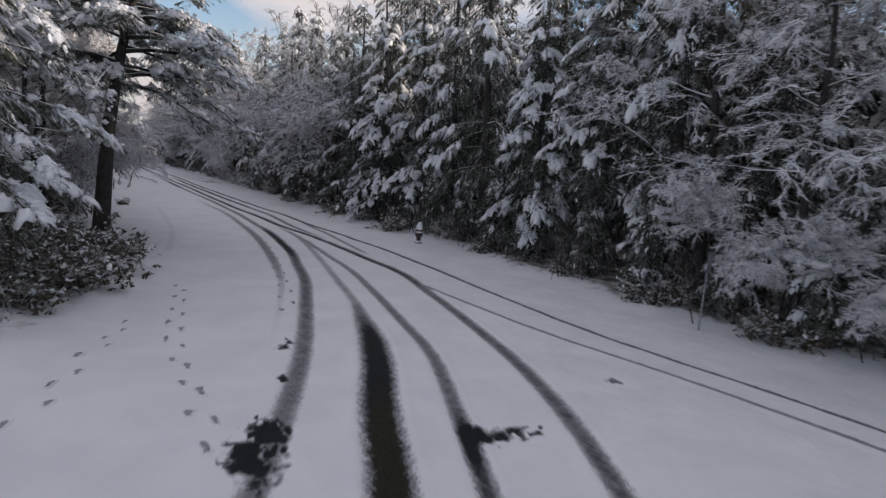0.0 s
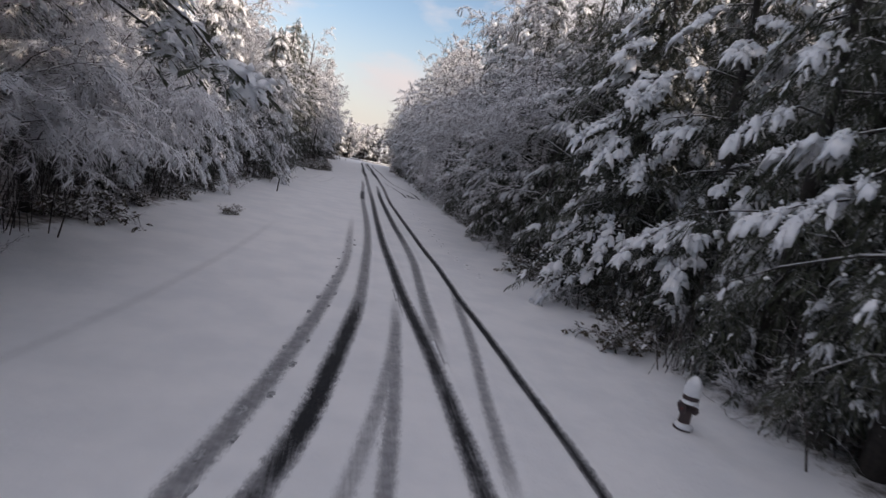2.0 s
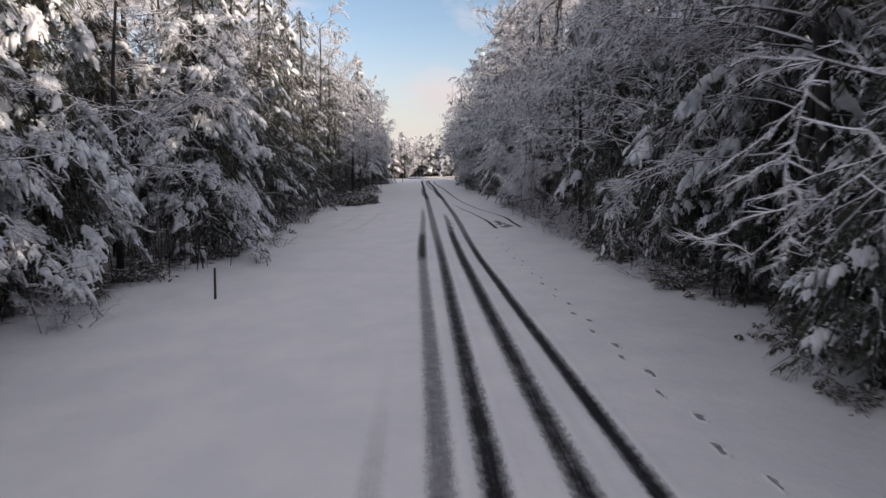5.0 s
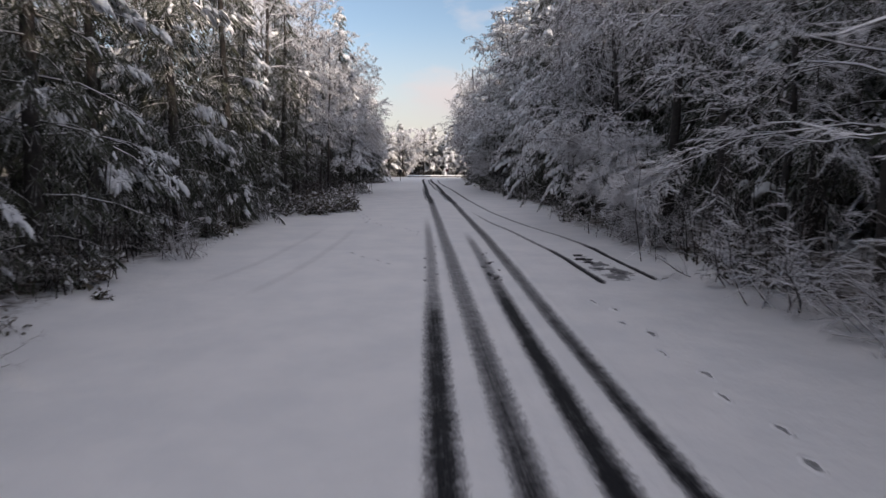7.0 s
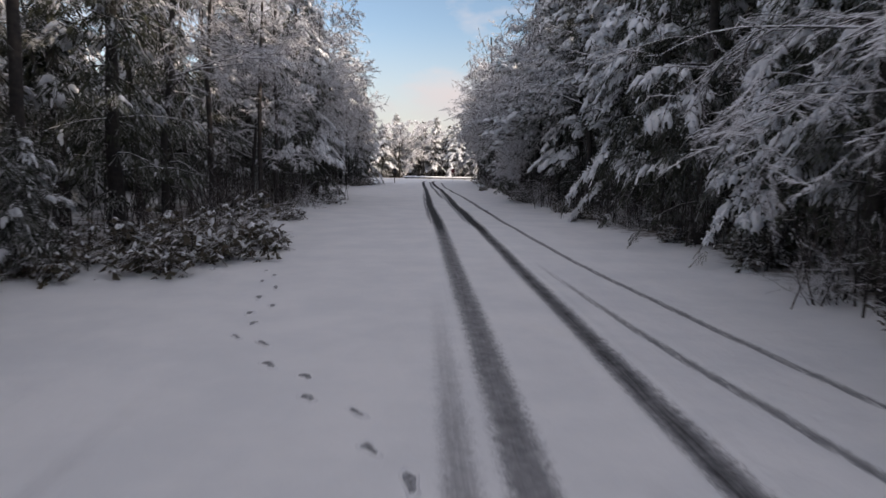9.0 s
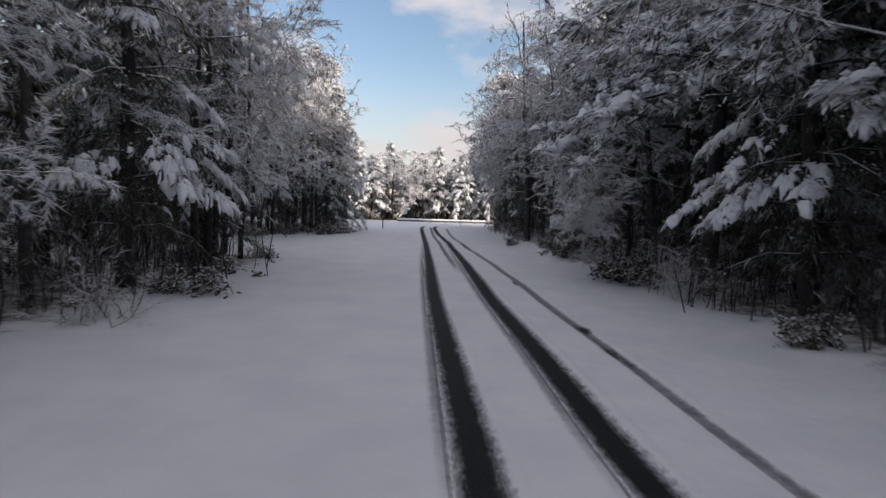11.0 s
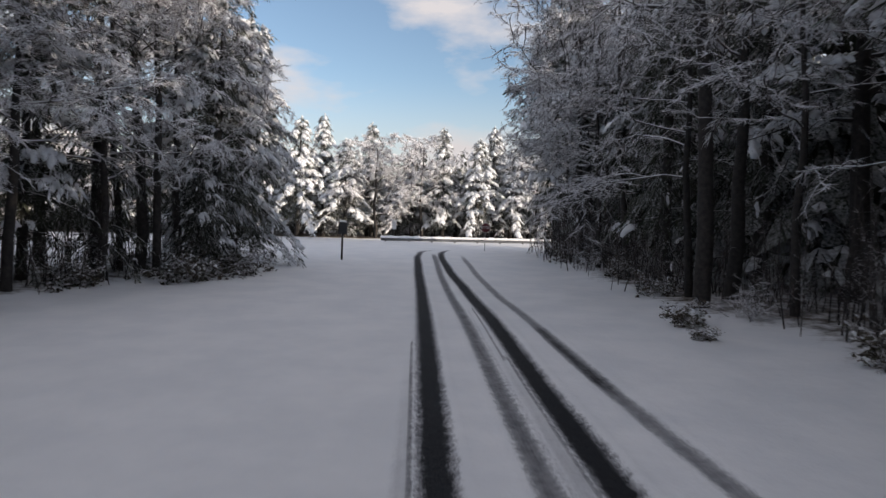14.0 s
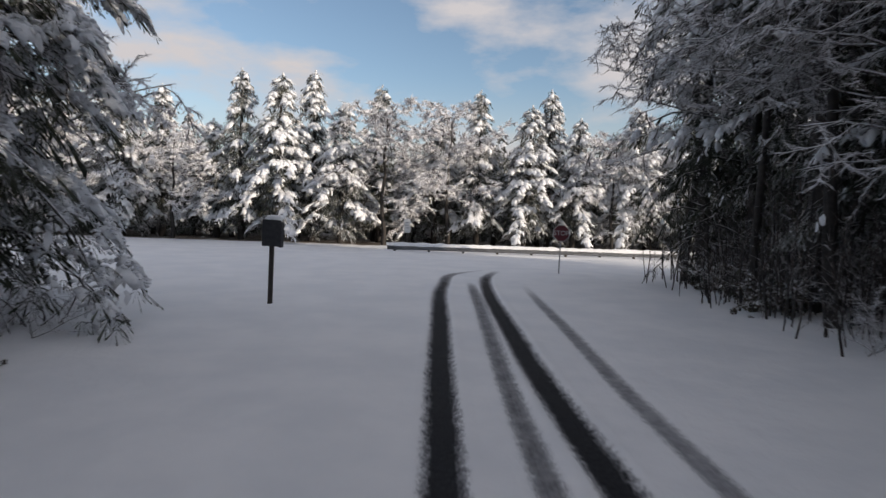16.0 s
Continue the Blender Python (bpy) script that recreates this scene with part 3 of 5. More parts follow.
def shrub(seed, height, width, stems, leafy):
    """A low tangle of frosted stems, with some leaf sprays under snow."""
    rng = np.random.default_rng(seed)
    bush = new("shrub")
    segs, tips = [], []
    for k in range(stems):
        a = rng.uniform(0, 6.28)
        w = unit(np.array([[math.cos(a) * 0.7, math.sin(a) * 0.7, rng.uniform(0.4, 1.0)]]))[0]
        start = np.array([rng.uniform(-0.35, 0.35) * width, rng.uniform(-0.35, 0.35) * width, -0.1])
        grow(rng, start, w, height * rng.uniform(0.5, 1.0), 0.018, 1, 2, segs, tips, 0.0, (0, 4, 0), 0.6, 0.02)
    a, b, ra, rb = (np.array(x) for x in zip(*segs))
    tagged(under("stem_frame", mesh_of("stem_frame", *tubes(a, b, np.maximum(ra, 0.008), np.maximum(rb, 0.006), 3), LIMB, True), bush), kind="stuff")
    tagged(under("crown", mesh_of("twig_crown", *twig_blades(rng, tips, 3, 0.2, 0.005), DUSTED if leafy else TWIG), bush, "frosted fine twigs"), kind="stuff")
    if leafy:
        t = np.array([x[1] for x in tips])
        c = t[rng.integers(0, len(t), leafy)] + rng.normal(0, 0.1, (leafy, 3))
        ax = unit(rng.normal(0, 1, (leafy, 3)) * [1, 1, 0.2]) - [0, 0, 0.3]
        r = rng.uniform(0.05, 0.1, leafy)
        tagged(under("foliage", mesh_of("foliage", *tufts(c, ax, r, 5, 0.7, 0.5, 0.1, rng), LEAF), bush, "dark drooping leaves"), kind="stuff")
        m = rng.uniform(size=leafy) < 0.4
        ln = r[m] * rng.uniform(0.7, 1.2, m.sum())
        tagged(under("snow_cover", mesh_of("snow_load", *fingers(c[m] + [0, 0, 0.03], ax[m], ln, ln * 0.36, 0.3 + 0 * ln, rng), SNOW, True), bush, "small clumps of snow"), kind="stuff")
    return bush


def thicket(seed, stems, tall):
    """Thin dark saplings crowded together in the shade."""
    rng = np.random.default_rng(seed)
    bush = new("thicket")
    a = np.column_stack([rng.normal(0, 0.55, stems), rng.normal(0, 0.7, stems), np.full(stems, -0.15)])
    h = rng.uniform(0.35, 1.0, stems) * tall
    b = a + np.column_stack([rng.normal(0, 0.12, stems) * h, rng.normal(0, 0.12, stems) * h, h])
    m = (a + b) / 2 + rng.normal(0, 0.08, a.shape)
    r = rng.uniform(0.009, 0.022, stems)
    tips = list(zip(m, b)) + list(zip(a + (m - a) * 0.5, m))
    tagged(under("stem_frame", mesh_of("stem_frame", *joined([tubes(a, m, r, r * 0.75, 4), tubes(m, b, r * 0.75, r * 0.35, 4)]), BARK, True), bush), kind="stuff")
    tagged(under("crown", mesh_of("twig_crown", *twig_blades(rng, tips, 7, 0.3, 0.0045, 0.0), STEM), bush, "dark brown twigs with a little snow"), kind="stuff")
    return bush


def woods(name, places, label, seed, low=10.0, fine=1.0):
    """Deep woods behind the edge: many plain evergreens and trunks, too many to count, as one thing."""
    rng = np.random.default_rng(seed)
    thing = tagged(new(name), label, "woods", kind="stuff")
    trunk, green, white, hull = [], [], [], []
    for x, y in places:
        h = rng.uniform(low, low + 5)
        base = np.array([x, y, float(rise(y))])
        top = base + [rng.normal(0, 0.4), rng.normal(0, 0.4), h - 0.5]
        mid = (base + top) / 2 + rng.normal(0, 0.15, 3)
        r = rng.uniform(0.1, 0.2)
        trunk.append(tubes([base - [0, 0, 0.4], mid], [mid, top], [r, r * 0.65], [r * 0.65, 0.02], 6))
        # hidden filling, added so that no sun slips through to the road
        hull.append(core(base, h * 0.95, 0.6, 1.7, rng, 56, True))
        k = int(50 * fine)
        q = rng.uniform(0, 1, k)
        z = 1.2 + (h - 1.2) * q
        a = rng.uniform(0, 6.28, k)
        d = 2.7 * (1 - q) ** 0.7 * np.sqrt(rng.uniform(0.05, 1, k)) + 0.1
        c = base + np.column_stack([np.cos(a) * d, np.sin(a) * d, z])
        ax = np.column_stack([np.cos(a), np.sin(a), -0.5 + 0 * a])
        rr = rng.uniform(0.5, 0.95, k) * (1 - 0.5 * q) / fine**0.6
        green.append((c, ax, rr))
        m = rng.uniform(size=k) < 0.45
        white.append((c[m] + [0, 0, 0.06], ax[m], rr[m] * rng.uniform(0.6, 1.0, m.sum())))
    under("trunk", mesh_of("trunk", *joined(trunk), BARK, True), thing)
    c, ax, r = (np.concatenate(x) for x in zip(*green))
    tagged(under("crown", mesh_of("crown", *joined([tufts(c, ax, r, 5, 0.75, 0.5, 0.1, rng), *hull]), NEEDLE), thing), kind="stuff")
    c, ax, r = (np.concatenate(x) for x in zip(*white))
    tagged(under("snow_cover", mesh_of("snow_load", *tufts(c, ax, r, 5, 0.7, 0.45, 0.15, rng), SNOW, True), thing), kind="stuff")
    return thing


# ---- the ground ----
def rise(y):
    """The gentle climb of the road to the crossing."""
    t = np.clip((np.asarray(y, float) - 136) / 16, 0, 1)
    return 0.25 * t * t * (3 - 2 * t)


def middle(y):
    """Where the middle of the clear strip between the trees lies."""
    return np.interp(y, [88, 108], [0.0, 0.85])


# Wheel ruts: way points (y, x), half width, wear along the way (y, wear)
RUTS = [
    ([(9, -5.6), (13.6, -3.9), (16.4, -3.0), (18.8, -2.45), (21.7, -1.9), (25, -1.42), (28, -1.1), (33, -0.72), (38, -0.65), (46, -0.6)], [(9, 0.07), (14, 0.09), (20, 0.17), (50, 0.17)], [(9, 0.0), (12, 0.08), (15, 0.16), (20, 0.4), (27, 0.36), (34, 0.26), (40, 0.2), (47, 0.0)]),
    ([(2, -8.7), (6.3, -6.4), (9.9, -4.65), (13.6, -3.25), (16.4, -2.3), (18.5, -1.8), (20.9, -1.2), (24, -0.75), (27, -0.4), (34, -0.02), (60, 0.12), (72, 0.3), (82, 0.35)], 0.17, [(2, 0.5), (6.5, 0.5), (8.5, 0.48), (20, 0.55), (21.5, 0.8), (26.5, 0.75), (28.5, 0.4), (46, 0.4), (56, 0.35), (57.5, 0.72), (63, 0.68), (65.5, 0.32), (76, 0.28), (84, 0.0)]),
    ([(2, -7.0), (5.5, -5.15), (7.6, -4.25), (9.5, -3.35), (10.8, -2.85), (11.9, -2.5), (13.3, -2.05), (15.7, -1.5), (17.9, -1.0), (20.5, -0.4), (24.4, 0.3), (30, 0.75)], [(2, 0.24), (8, 0.26), (10, 0.26), (11.5, 0.22), (13.2, 0.14), (15, 0.14), (30, 0.14)], [(2, 1.0), (10, 0.95), (11.2, 0.75), (12.2, 0.5), (13.6, 0.3), (18, 0.25), (21, 0.25), (26, 0.35), (30, 0.0)]),
    ([(2, -6.0), (5, -4.2), (6.6, -3.45), (9.4, -2.25), (11.6, -1.68), (14.1, -1.08), (16.4, -0.58), (18.8, -0.22), (20.5, 0.0), (24.9, 0.4), (30, 0.75)], 0.13, [(2, 0.5), (5.4, 0.6), (6.0, 0.95), (7.2, 0.5), (15, 0.42), (18, 0.36), (21, 0.36), (25, 0.34), (26.2, 0.0), (30, 0.0)]),
    ([(2, -4.2), (4.3, -2.8), (6, -1.9), (8.4, -0.95), (11.2, -0.15), (13.7, 0.45), (16.4, 1.05), (19.2, 1.15), (24.9, 1.08), (30, 0.9), (60, 0.84), (84, 0.9), (97, 0.92), (108, 0.82), (117, 0.9), (135, 0.95), (143, 0.9), (149, 0.98), (152, 1.4), (154.6, 3.1)], [(2, 0.15), (58, 0.16), (66, 0.2), (98, 0.22), (112, 0.21), (122, 0.17), (155, 0.17)], [(2, 0.55), (14, 0.5), (17, 0.66), (24, 0.66), (27, 0.75), (48, 0.68), (58, 0.62), (64, 0.46), (76, 0.42), (92, 0.5), (97, 0.9), (144, 0.95), (151, 0.5), (154.6, 0.0)]),
    ([(24, 1.3), (29, 1.5), (35.5, 1.75), (45, 1.65), (60, 1.6), (72, 1.8), (78, 1.85)], 0.16, [(24, 0.0), (27, 0.4), (38, 0.45), (42, 0.65), (56, 0.78), (64, 0.72), (68, 0.4), (73, 0.3), (77, 0.0)]),
    ([(-30, 2.9), (3.6, 2.55), (6, 2.4), (10, 2.15), (15, 2.45), (20, 2.8), (25, 2.75), (31, 2.65), (42, 2.45), (60, 2.25), (68, 2.4), (77, 2.5), (84, 2.5), (97, 2.52), (108, 2.42), (117, 2.5), (134, 2.45), (143, 2.2), (148, 2.2), (151, 2.4), (154, 3.1)], [(-30, 0.07), (12, 0.07), (18, 0.1), (60, 0.13), (68, 0.17), (92, 0.18), (98, 0.22), (112, 0.21), (122, 0.17), (155, 0.17)], [(-30, 0.6), (12, 0.6), (16, 0.6), (28, 0.8), (56, 0.75), (66, 0.5), (78, 0.55), (92, 0.6), (97, 0.92), (146, 0.95), (151, 0.6), (154, 0.0)]),
    ([(19.5, 1.5), (23, 1.82), (25.6, 2.15), (28.3, 2.4), (31, 2.6)], 0.13, [(19.5, 0.0), (21, 0.3), (27, 0.34), (29.5, 0.3), (31, 0.0)]),
    ([(-30, 2.6), (3, 1.75), (7.5, 1.3), (8.9, 1.12), (11, 0.92), (13.6, 0.82), (16.3, 0.9), (18, 1.05)], 0.07, [(-30, 0.4), (9, 0.42), (14, 0.4), (18, 0.0)]),
    ([(65.8, 4.2), (68.3, 4.2), (71, 4.2), (74.9, 3.85), (80, 3.4), (90, 2.9)], 0.085, [(65.9, 0.0), (66.3, 1.0), (70.8, 1.0), (71.8, 0.5), (80, 0.4), (88, 0.0)]),
    ([(66.3, 5.6), (69, 5.62), (72, 5.65), (74.5, 5.45), (77.5, 4.9), (82, 4.55), (87, 4.1), (95, 3.9), (105, 3.8), (115, 3.75), (125.5, 3.45), (130, 3.38), (138, 3.25), (150, 3.4)], [(66, 0.085), (95, 0.09), (108, 0.13), (150, 0.14)], [(66.3, 0.0), (66.7, 1.0), (71.6, 1.0), (72.6, 0.45), (80, 0.4), (100, 0.48), (112, 0.45), (124.8, 0.4), (125.4, 0.62), (129.0, 0.62), (129.6, 0.38), (146, 0.38), (150, 0.0)]),
    ([(95, 0.6), (110, 0.54), (125, 0.63), (140, 0.63)], 0.11, [(95, 0.0), (99, 0.3), (116, 0.28), (125, 0.1), (128, 0.0)]),
    ([(95, 2.2), (110, 2.12), (125, 2.2), (132, 2.18)], 0.11, [(95, 0.0), (99, 0.3), (118, 0.28), (132, 0.0)]),
    ([(112, 1.95), (119, 1.9), (130, 1.88), (138, 1.78), (148, 1.8)], 0.13, [(112, 0.0), (117, 0.4), (122, 0.48), (148, 0.46), (150, 0.0)]),
    ([(66, -5.2), (69, -4.6), (72, -4.4), (80, -4.0)], 0.16, [(66, 0.0), (67, 0.1), (76, 0.1), (80, 0.0)]),
    ([(64, -4.0), (68, -3.3), (72, -3.0), (80, -2.8)], 0.16, [(64, 0.0), (66, 0.1), (76, 0.1), (80, 0.0)]),
    ([(20, -5.6), (26, -4.6), (34, -4.0), (40, -3.8)], 0.16, [(20, 0.0), (22, 0.1), (36, 0.1), (40, 0.0)]),
]

# Places where the snow is knocked off in patches: x, y, half lengths, wear
PATCHES = [(-3.38, 6.35, 0.17, 0.26, 1.0), (-3.08, 6.15, 0.2, 0.15, 0.8), (-2.8, 6.2, 0.16, 0.1, 0.75), (-2.62, 6.0, 0.1, 0.08, 0.8), (-2.95, 5.95, 0.1, 0.08, 0.7), (-2.45, 6.08, 0.05, 0.05, 0.8), (-6.3, 6.9, 0.26, 0.5, 1.0), (-5.9, 7.5, 0.24, 0.4, 0.95), (-5.2, 9.15, 0.08, 0.12, 0.95), (-4.55, 10.9, 0.06, 0.14, 0.8), (4.8, 70.15, 0.16, 0.2, 1.1), (4.76, 69.45, 0.2, 0.28, 1.15), (4.72, 68.95, 0.14, 0.22, 0.8), (4.95, 68.6, 0.3, 0.35, 0.5), (4.6, 67.9, 0.16, 0.3, 0.6), (5.1, 67.5, 0.25, 0.5, 0.55), (4.8, 66.8, 0.3, 0.4, 0.45), (3.86, 103.5, 0.1, 0.3, 0.95), (3.86, 101.4, 0.1, 0.35, 0.9), (3.62, 110.2, 0.09, 0.3, 0.7), (1.72, 67.35, 0.1, 0.22, 0.8), (1.8, 66.9, 0.12, 0.3, 0.7), (1.68, 68.4, 0.07, 0.12, 0.9), (1.9, 69.0, 0.06, 0.12, 0.8), (1.86, 69.9, 0.06, 0.1, 0.7), (1.9, 70.5, 0.05, 0.1, 0.7), (0.05, 6.9, 0.1, 0.16, 0.5), (-4.75, 10.6, 0.1, 0.14, 0.8)]


def smooth_line(points, y):
    """A line through way points, smoothed where it bends."""
    p = np.array(points, float)
    m = np.gradient(p[:, 1], p[:, 0])
    i = np.clip(np.searchsorted(p[:, 0], y) - 1, 0, len(p) - 2)
    h = p[i + 1, 0] - p[i, 0]
    t = np.clip((y - p[i, 0]) / h, 0, 1)
    return ((2 * t**3 - 3 * t**2 + 1) * p[i, 1] + (t**3 - 2 * t**2 + t) * h * m[i] + (-2 * t**3 + 3 * t**2) * p[i + 1, 1] + (t**3 - t**2) * h * m[i + 1])


def notch(sign, y):
    """How far the edge of the woods stands back from its usual line: a clearing beside the road."""
    left = np.interp(y, [28, 35, 39, 44, 52, 57, 67, 71, 76, 82, 85, 92, 100, 115.5, 118, 127, 141.5], [0.8, 1.4, 0.6, 0.7, 0.9, -0.5, -0.6, -0.3, 0.4, -0.2, -0.6, -0.7, -0.6, -0.7, 5.7, 5.7, -0.3])
    right = np.interp(y, [0, 12, 18, 40, 62, 84, 92, 108, 124, 140, 153], [-1.4, -1.4, -0.7, -0.8, -0.6, 0, 0.3, -0.5, -0.5, 0, 0.2])
    return np.where(sign < 0, left, right)


def build_ground():
    xs = np.unique(np.round(np.concatenate([-np.geomspace(16, 2500, 14), np.arange(-16, -7.2, 0.45), np.arange(-7.2, 3.0, 0.07), np.arange(3.0, 6.2, 0.1), np.arange(6.2, 16, 0.5), np.geomspace(16, 2500, 14)]), 4))
    ys = np.unique(np.round(np.concatenate([-np.geomspace(30, 2500, 12), np.arange(-30, 1, 1.0), np.arange(1, 15, 0.1), np.arange(15, 28, 0.22), np.arange(28, 65, 0.5), np.arange(65, 74, 0.15), np.arange(74, 160, 0.5), np.arange(160, 200, 2.0), np.geomspace(200, 2500, 12)]), 4))
    gx, gy = np.meshgrid(xs, ys)
    z = rise(gy)
    rut, worn, best = np.zeros_like(gx), np.zeros_like(gx), np.zeros_like(gx)
    for line, half, wear in RUTS:
        cx = smooth_line(line, ys)
        slope = np.gradient(cx, ys)
        d = np.abs(gx - cx[:, None]) / np.sqrt(1 + slope**2)[:, None]
        if isinstance(half, list):
            wide = np.array(half, float)
            half = np.interp(ys, wide[:, 0], wide[:, 1])[:, None]
        w = np.array(wear, float)
        amount = np.interp(ys, w[:, 0], w[:, 1], left=0, right=0)[:, None]
        inside = np.clip((half * 1.75 - d) / (half * 1.55), 0, 1)
        more = amount * inside > best
        rut, worn = np.where(more, inside, rut), np.where(more, amount, worn)
        best = np.maximum(best, amount * inside)
        ridge = np.exp(-((d - half * 1.6) / 0.07) ** 2)
        z += amount * (0.022 * ridge - 0.03 * np.clip((half * 1.3 - d) / 0.07, 0, 1))
    for px, py, hx, hy, wear in PATCHES:
        d = np.sqrt(((gx - px) / hx) ** 2 + ((gy - py) / hy) ** 2)
        near = np.nonzero(d < 4)
        d[near] += [0.9 * noise.noise((x * 4.5, y * 4.5, 7)) + 0.9 * noise.noise((x * 10, y * 10, 2)) for x, y in zip(gx[near], gy[near])]
        inside = np.clip((1.5 - d) * 1.0, 0, 1)
        more = wear * inside > best
        rut, worn = np.where(more, inside, rut), np.where(more, wear, worn)
        best = np.maximum(best, wear * inside)
        z -= 0.03 * wear * np.clip(1.3 - d, 0, 1)
    flat = np.array([noise.noise((x * 0.35, y * 0.22, 0)) * 0.05 + noise.noise((x * 1.3, y * 1.1, 3)) * 0.012 if abs(x) < 60 and -40 < y < 240 else 0 for x, y in zip(gx.ravel(), gy.ravel())]).reshape(gx.shape)
    z += flat
    side = np.abs(gx - middle(gy))
    inner = 6.4 + 0.5 * np.sin(gy * 0.31) + 0.35 * np.sin(gy * 0.93 + 1) + np.where(gx < 0, notch(-1, gy), notch(1, gy))
    bank = np.clip((side - inner) / 3.5, 0, 1)
    wood = (gy < 146)
    z += 0.28 * bank * wood
    litter_shade = np.clip((side - inner - 0.1) / 1.8, 0, 1) * 0.65 * np.clip((146 - gy) / 3, 0, 1)
    litter_shade *= np.where(gx < 0, np.clip((gy - 10) / 5, 0, 1), 1)
    litter_shade *= np.interp(np.abs(gx), [11, 18], [1.0, 0.25])
    # beyond the crossing the litter colour paints in the trees' shade
    litter_shade = np.maximum(litter_shade, 0.75 * np.clip((gy - 167.5) / 2, 0, 1) * np.clip((200 - gy) / 20, 0.2, 1))
    v = np.column_stack([gx.ravel(), gy.ravel(), z.ravel()])
    nx = len(xs)
    i = (np.arange(len(ys) - 1)[:, None] * nx + np.arange(nx - 1)).ravel()
    me = mesh_of("ground", v, np.column_stack([i, i + 1, i + 1 + nx, i + nx]), GROUND, True)
    verge = np.clip(1.3 - np.abs(gx - np.interp(gy, [2, 5.5, 9.5, 12], [-7.0, -5.15, -3.35, -2.5])) / 0.4, 0, 1) * np.clip((9.5 - gy) / 2.5, 0, 1)
    for key, values in (("rut", rut), ("wear", worn), ("verge", verge), ("litter_shade", litter_shade)):
        me.attributes.new(key, "FLOAT", "POINT").data.foreach_set("value", values.ravel().astype(np.float32))
    return tagged(new("ground", me), "snow-covered ground and road with dark wheel ruts", "ground", kind="structure")


build_ground()

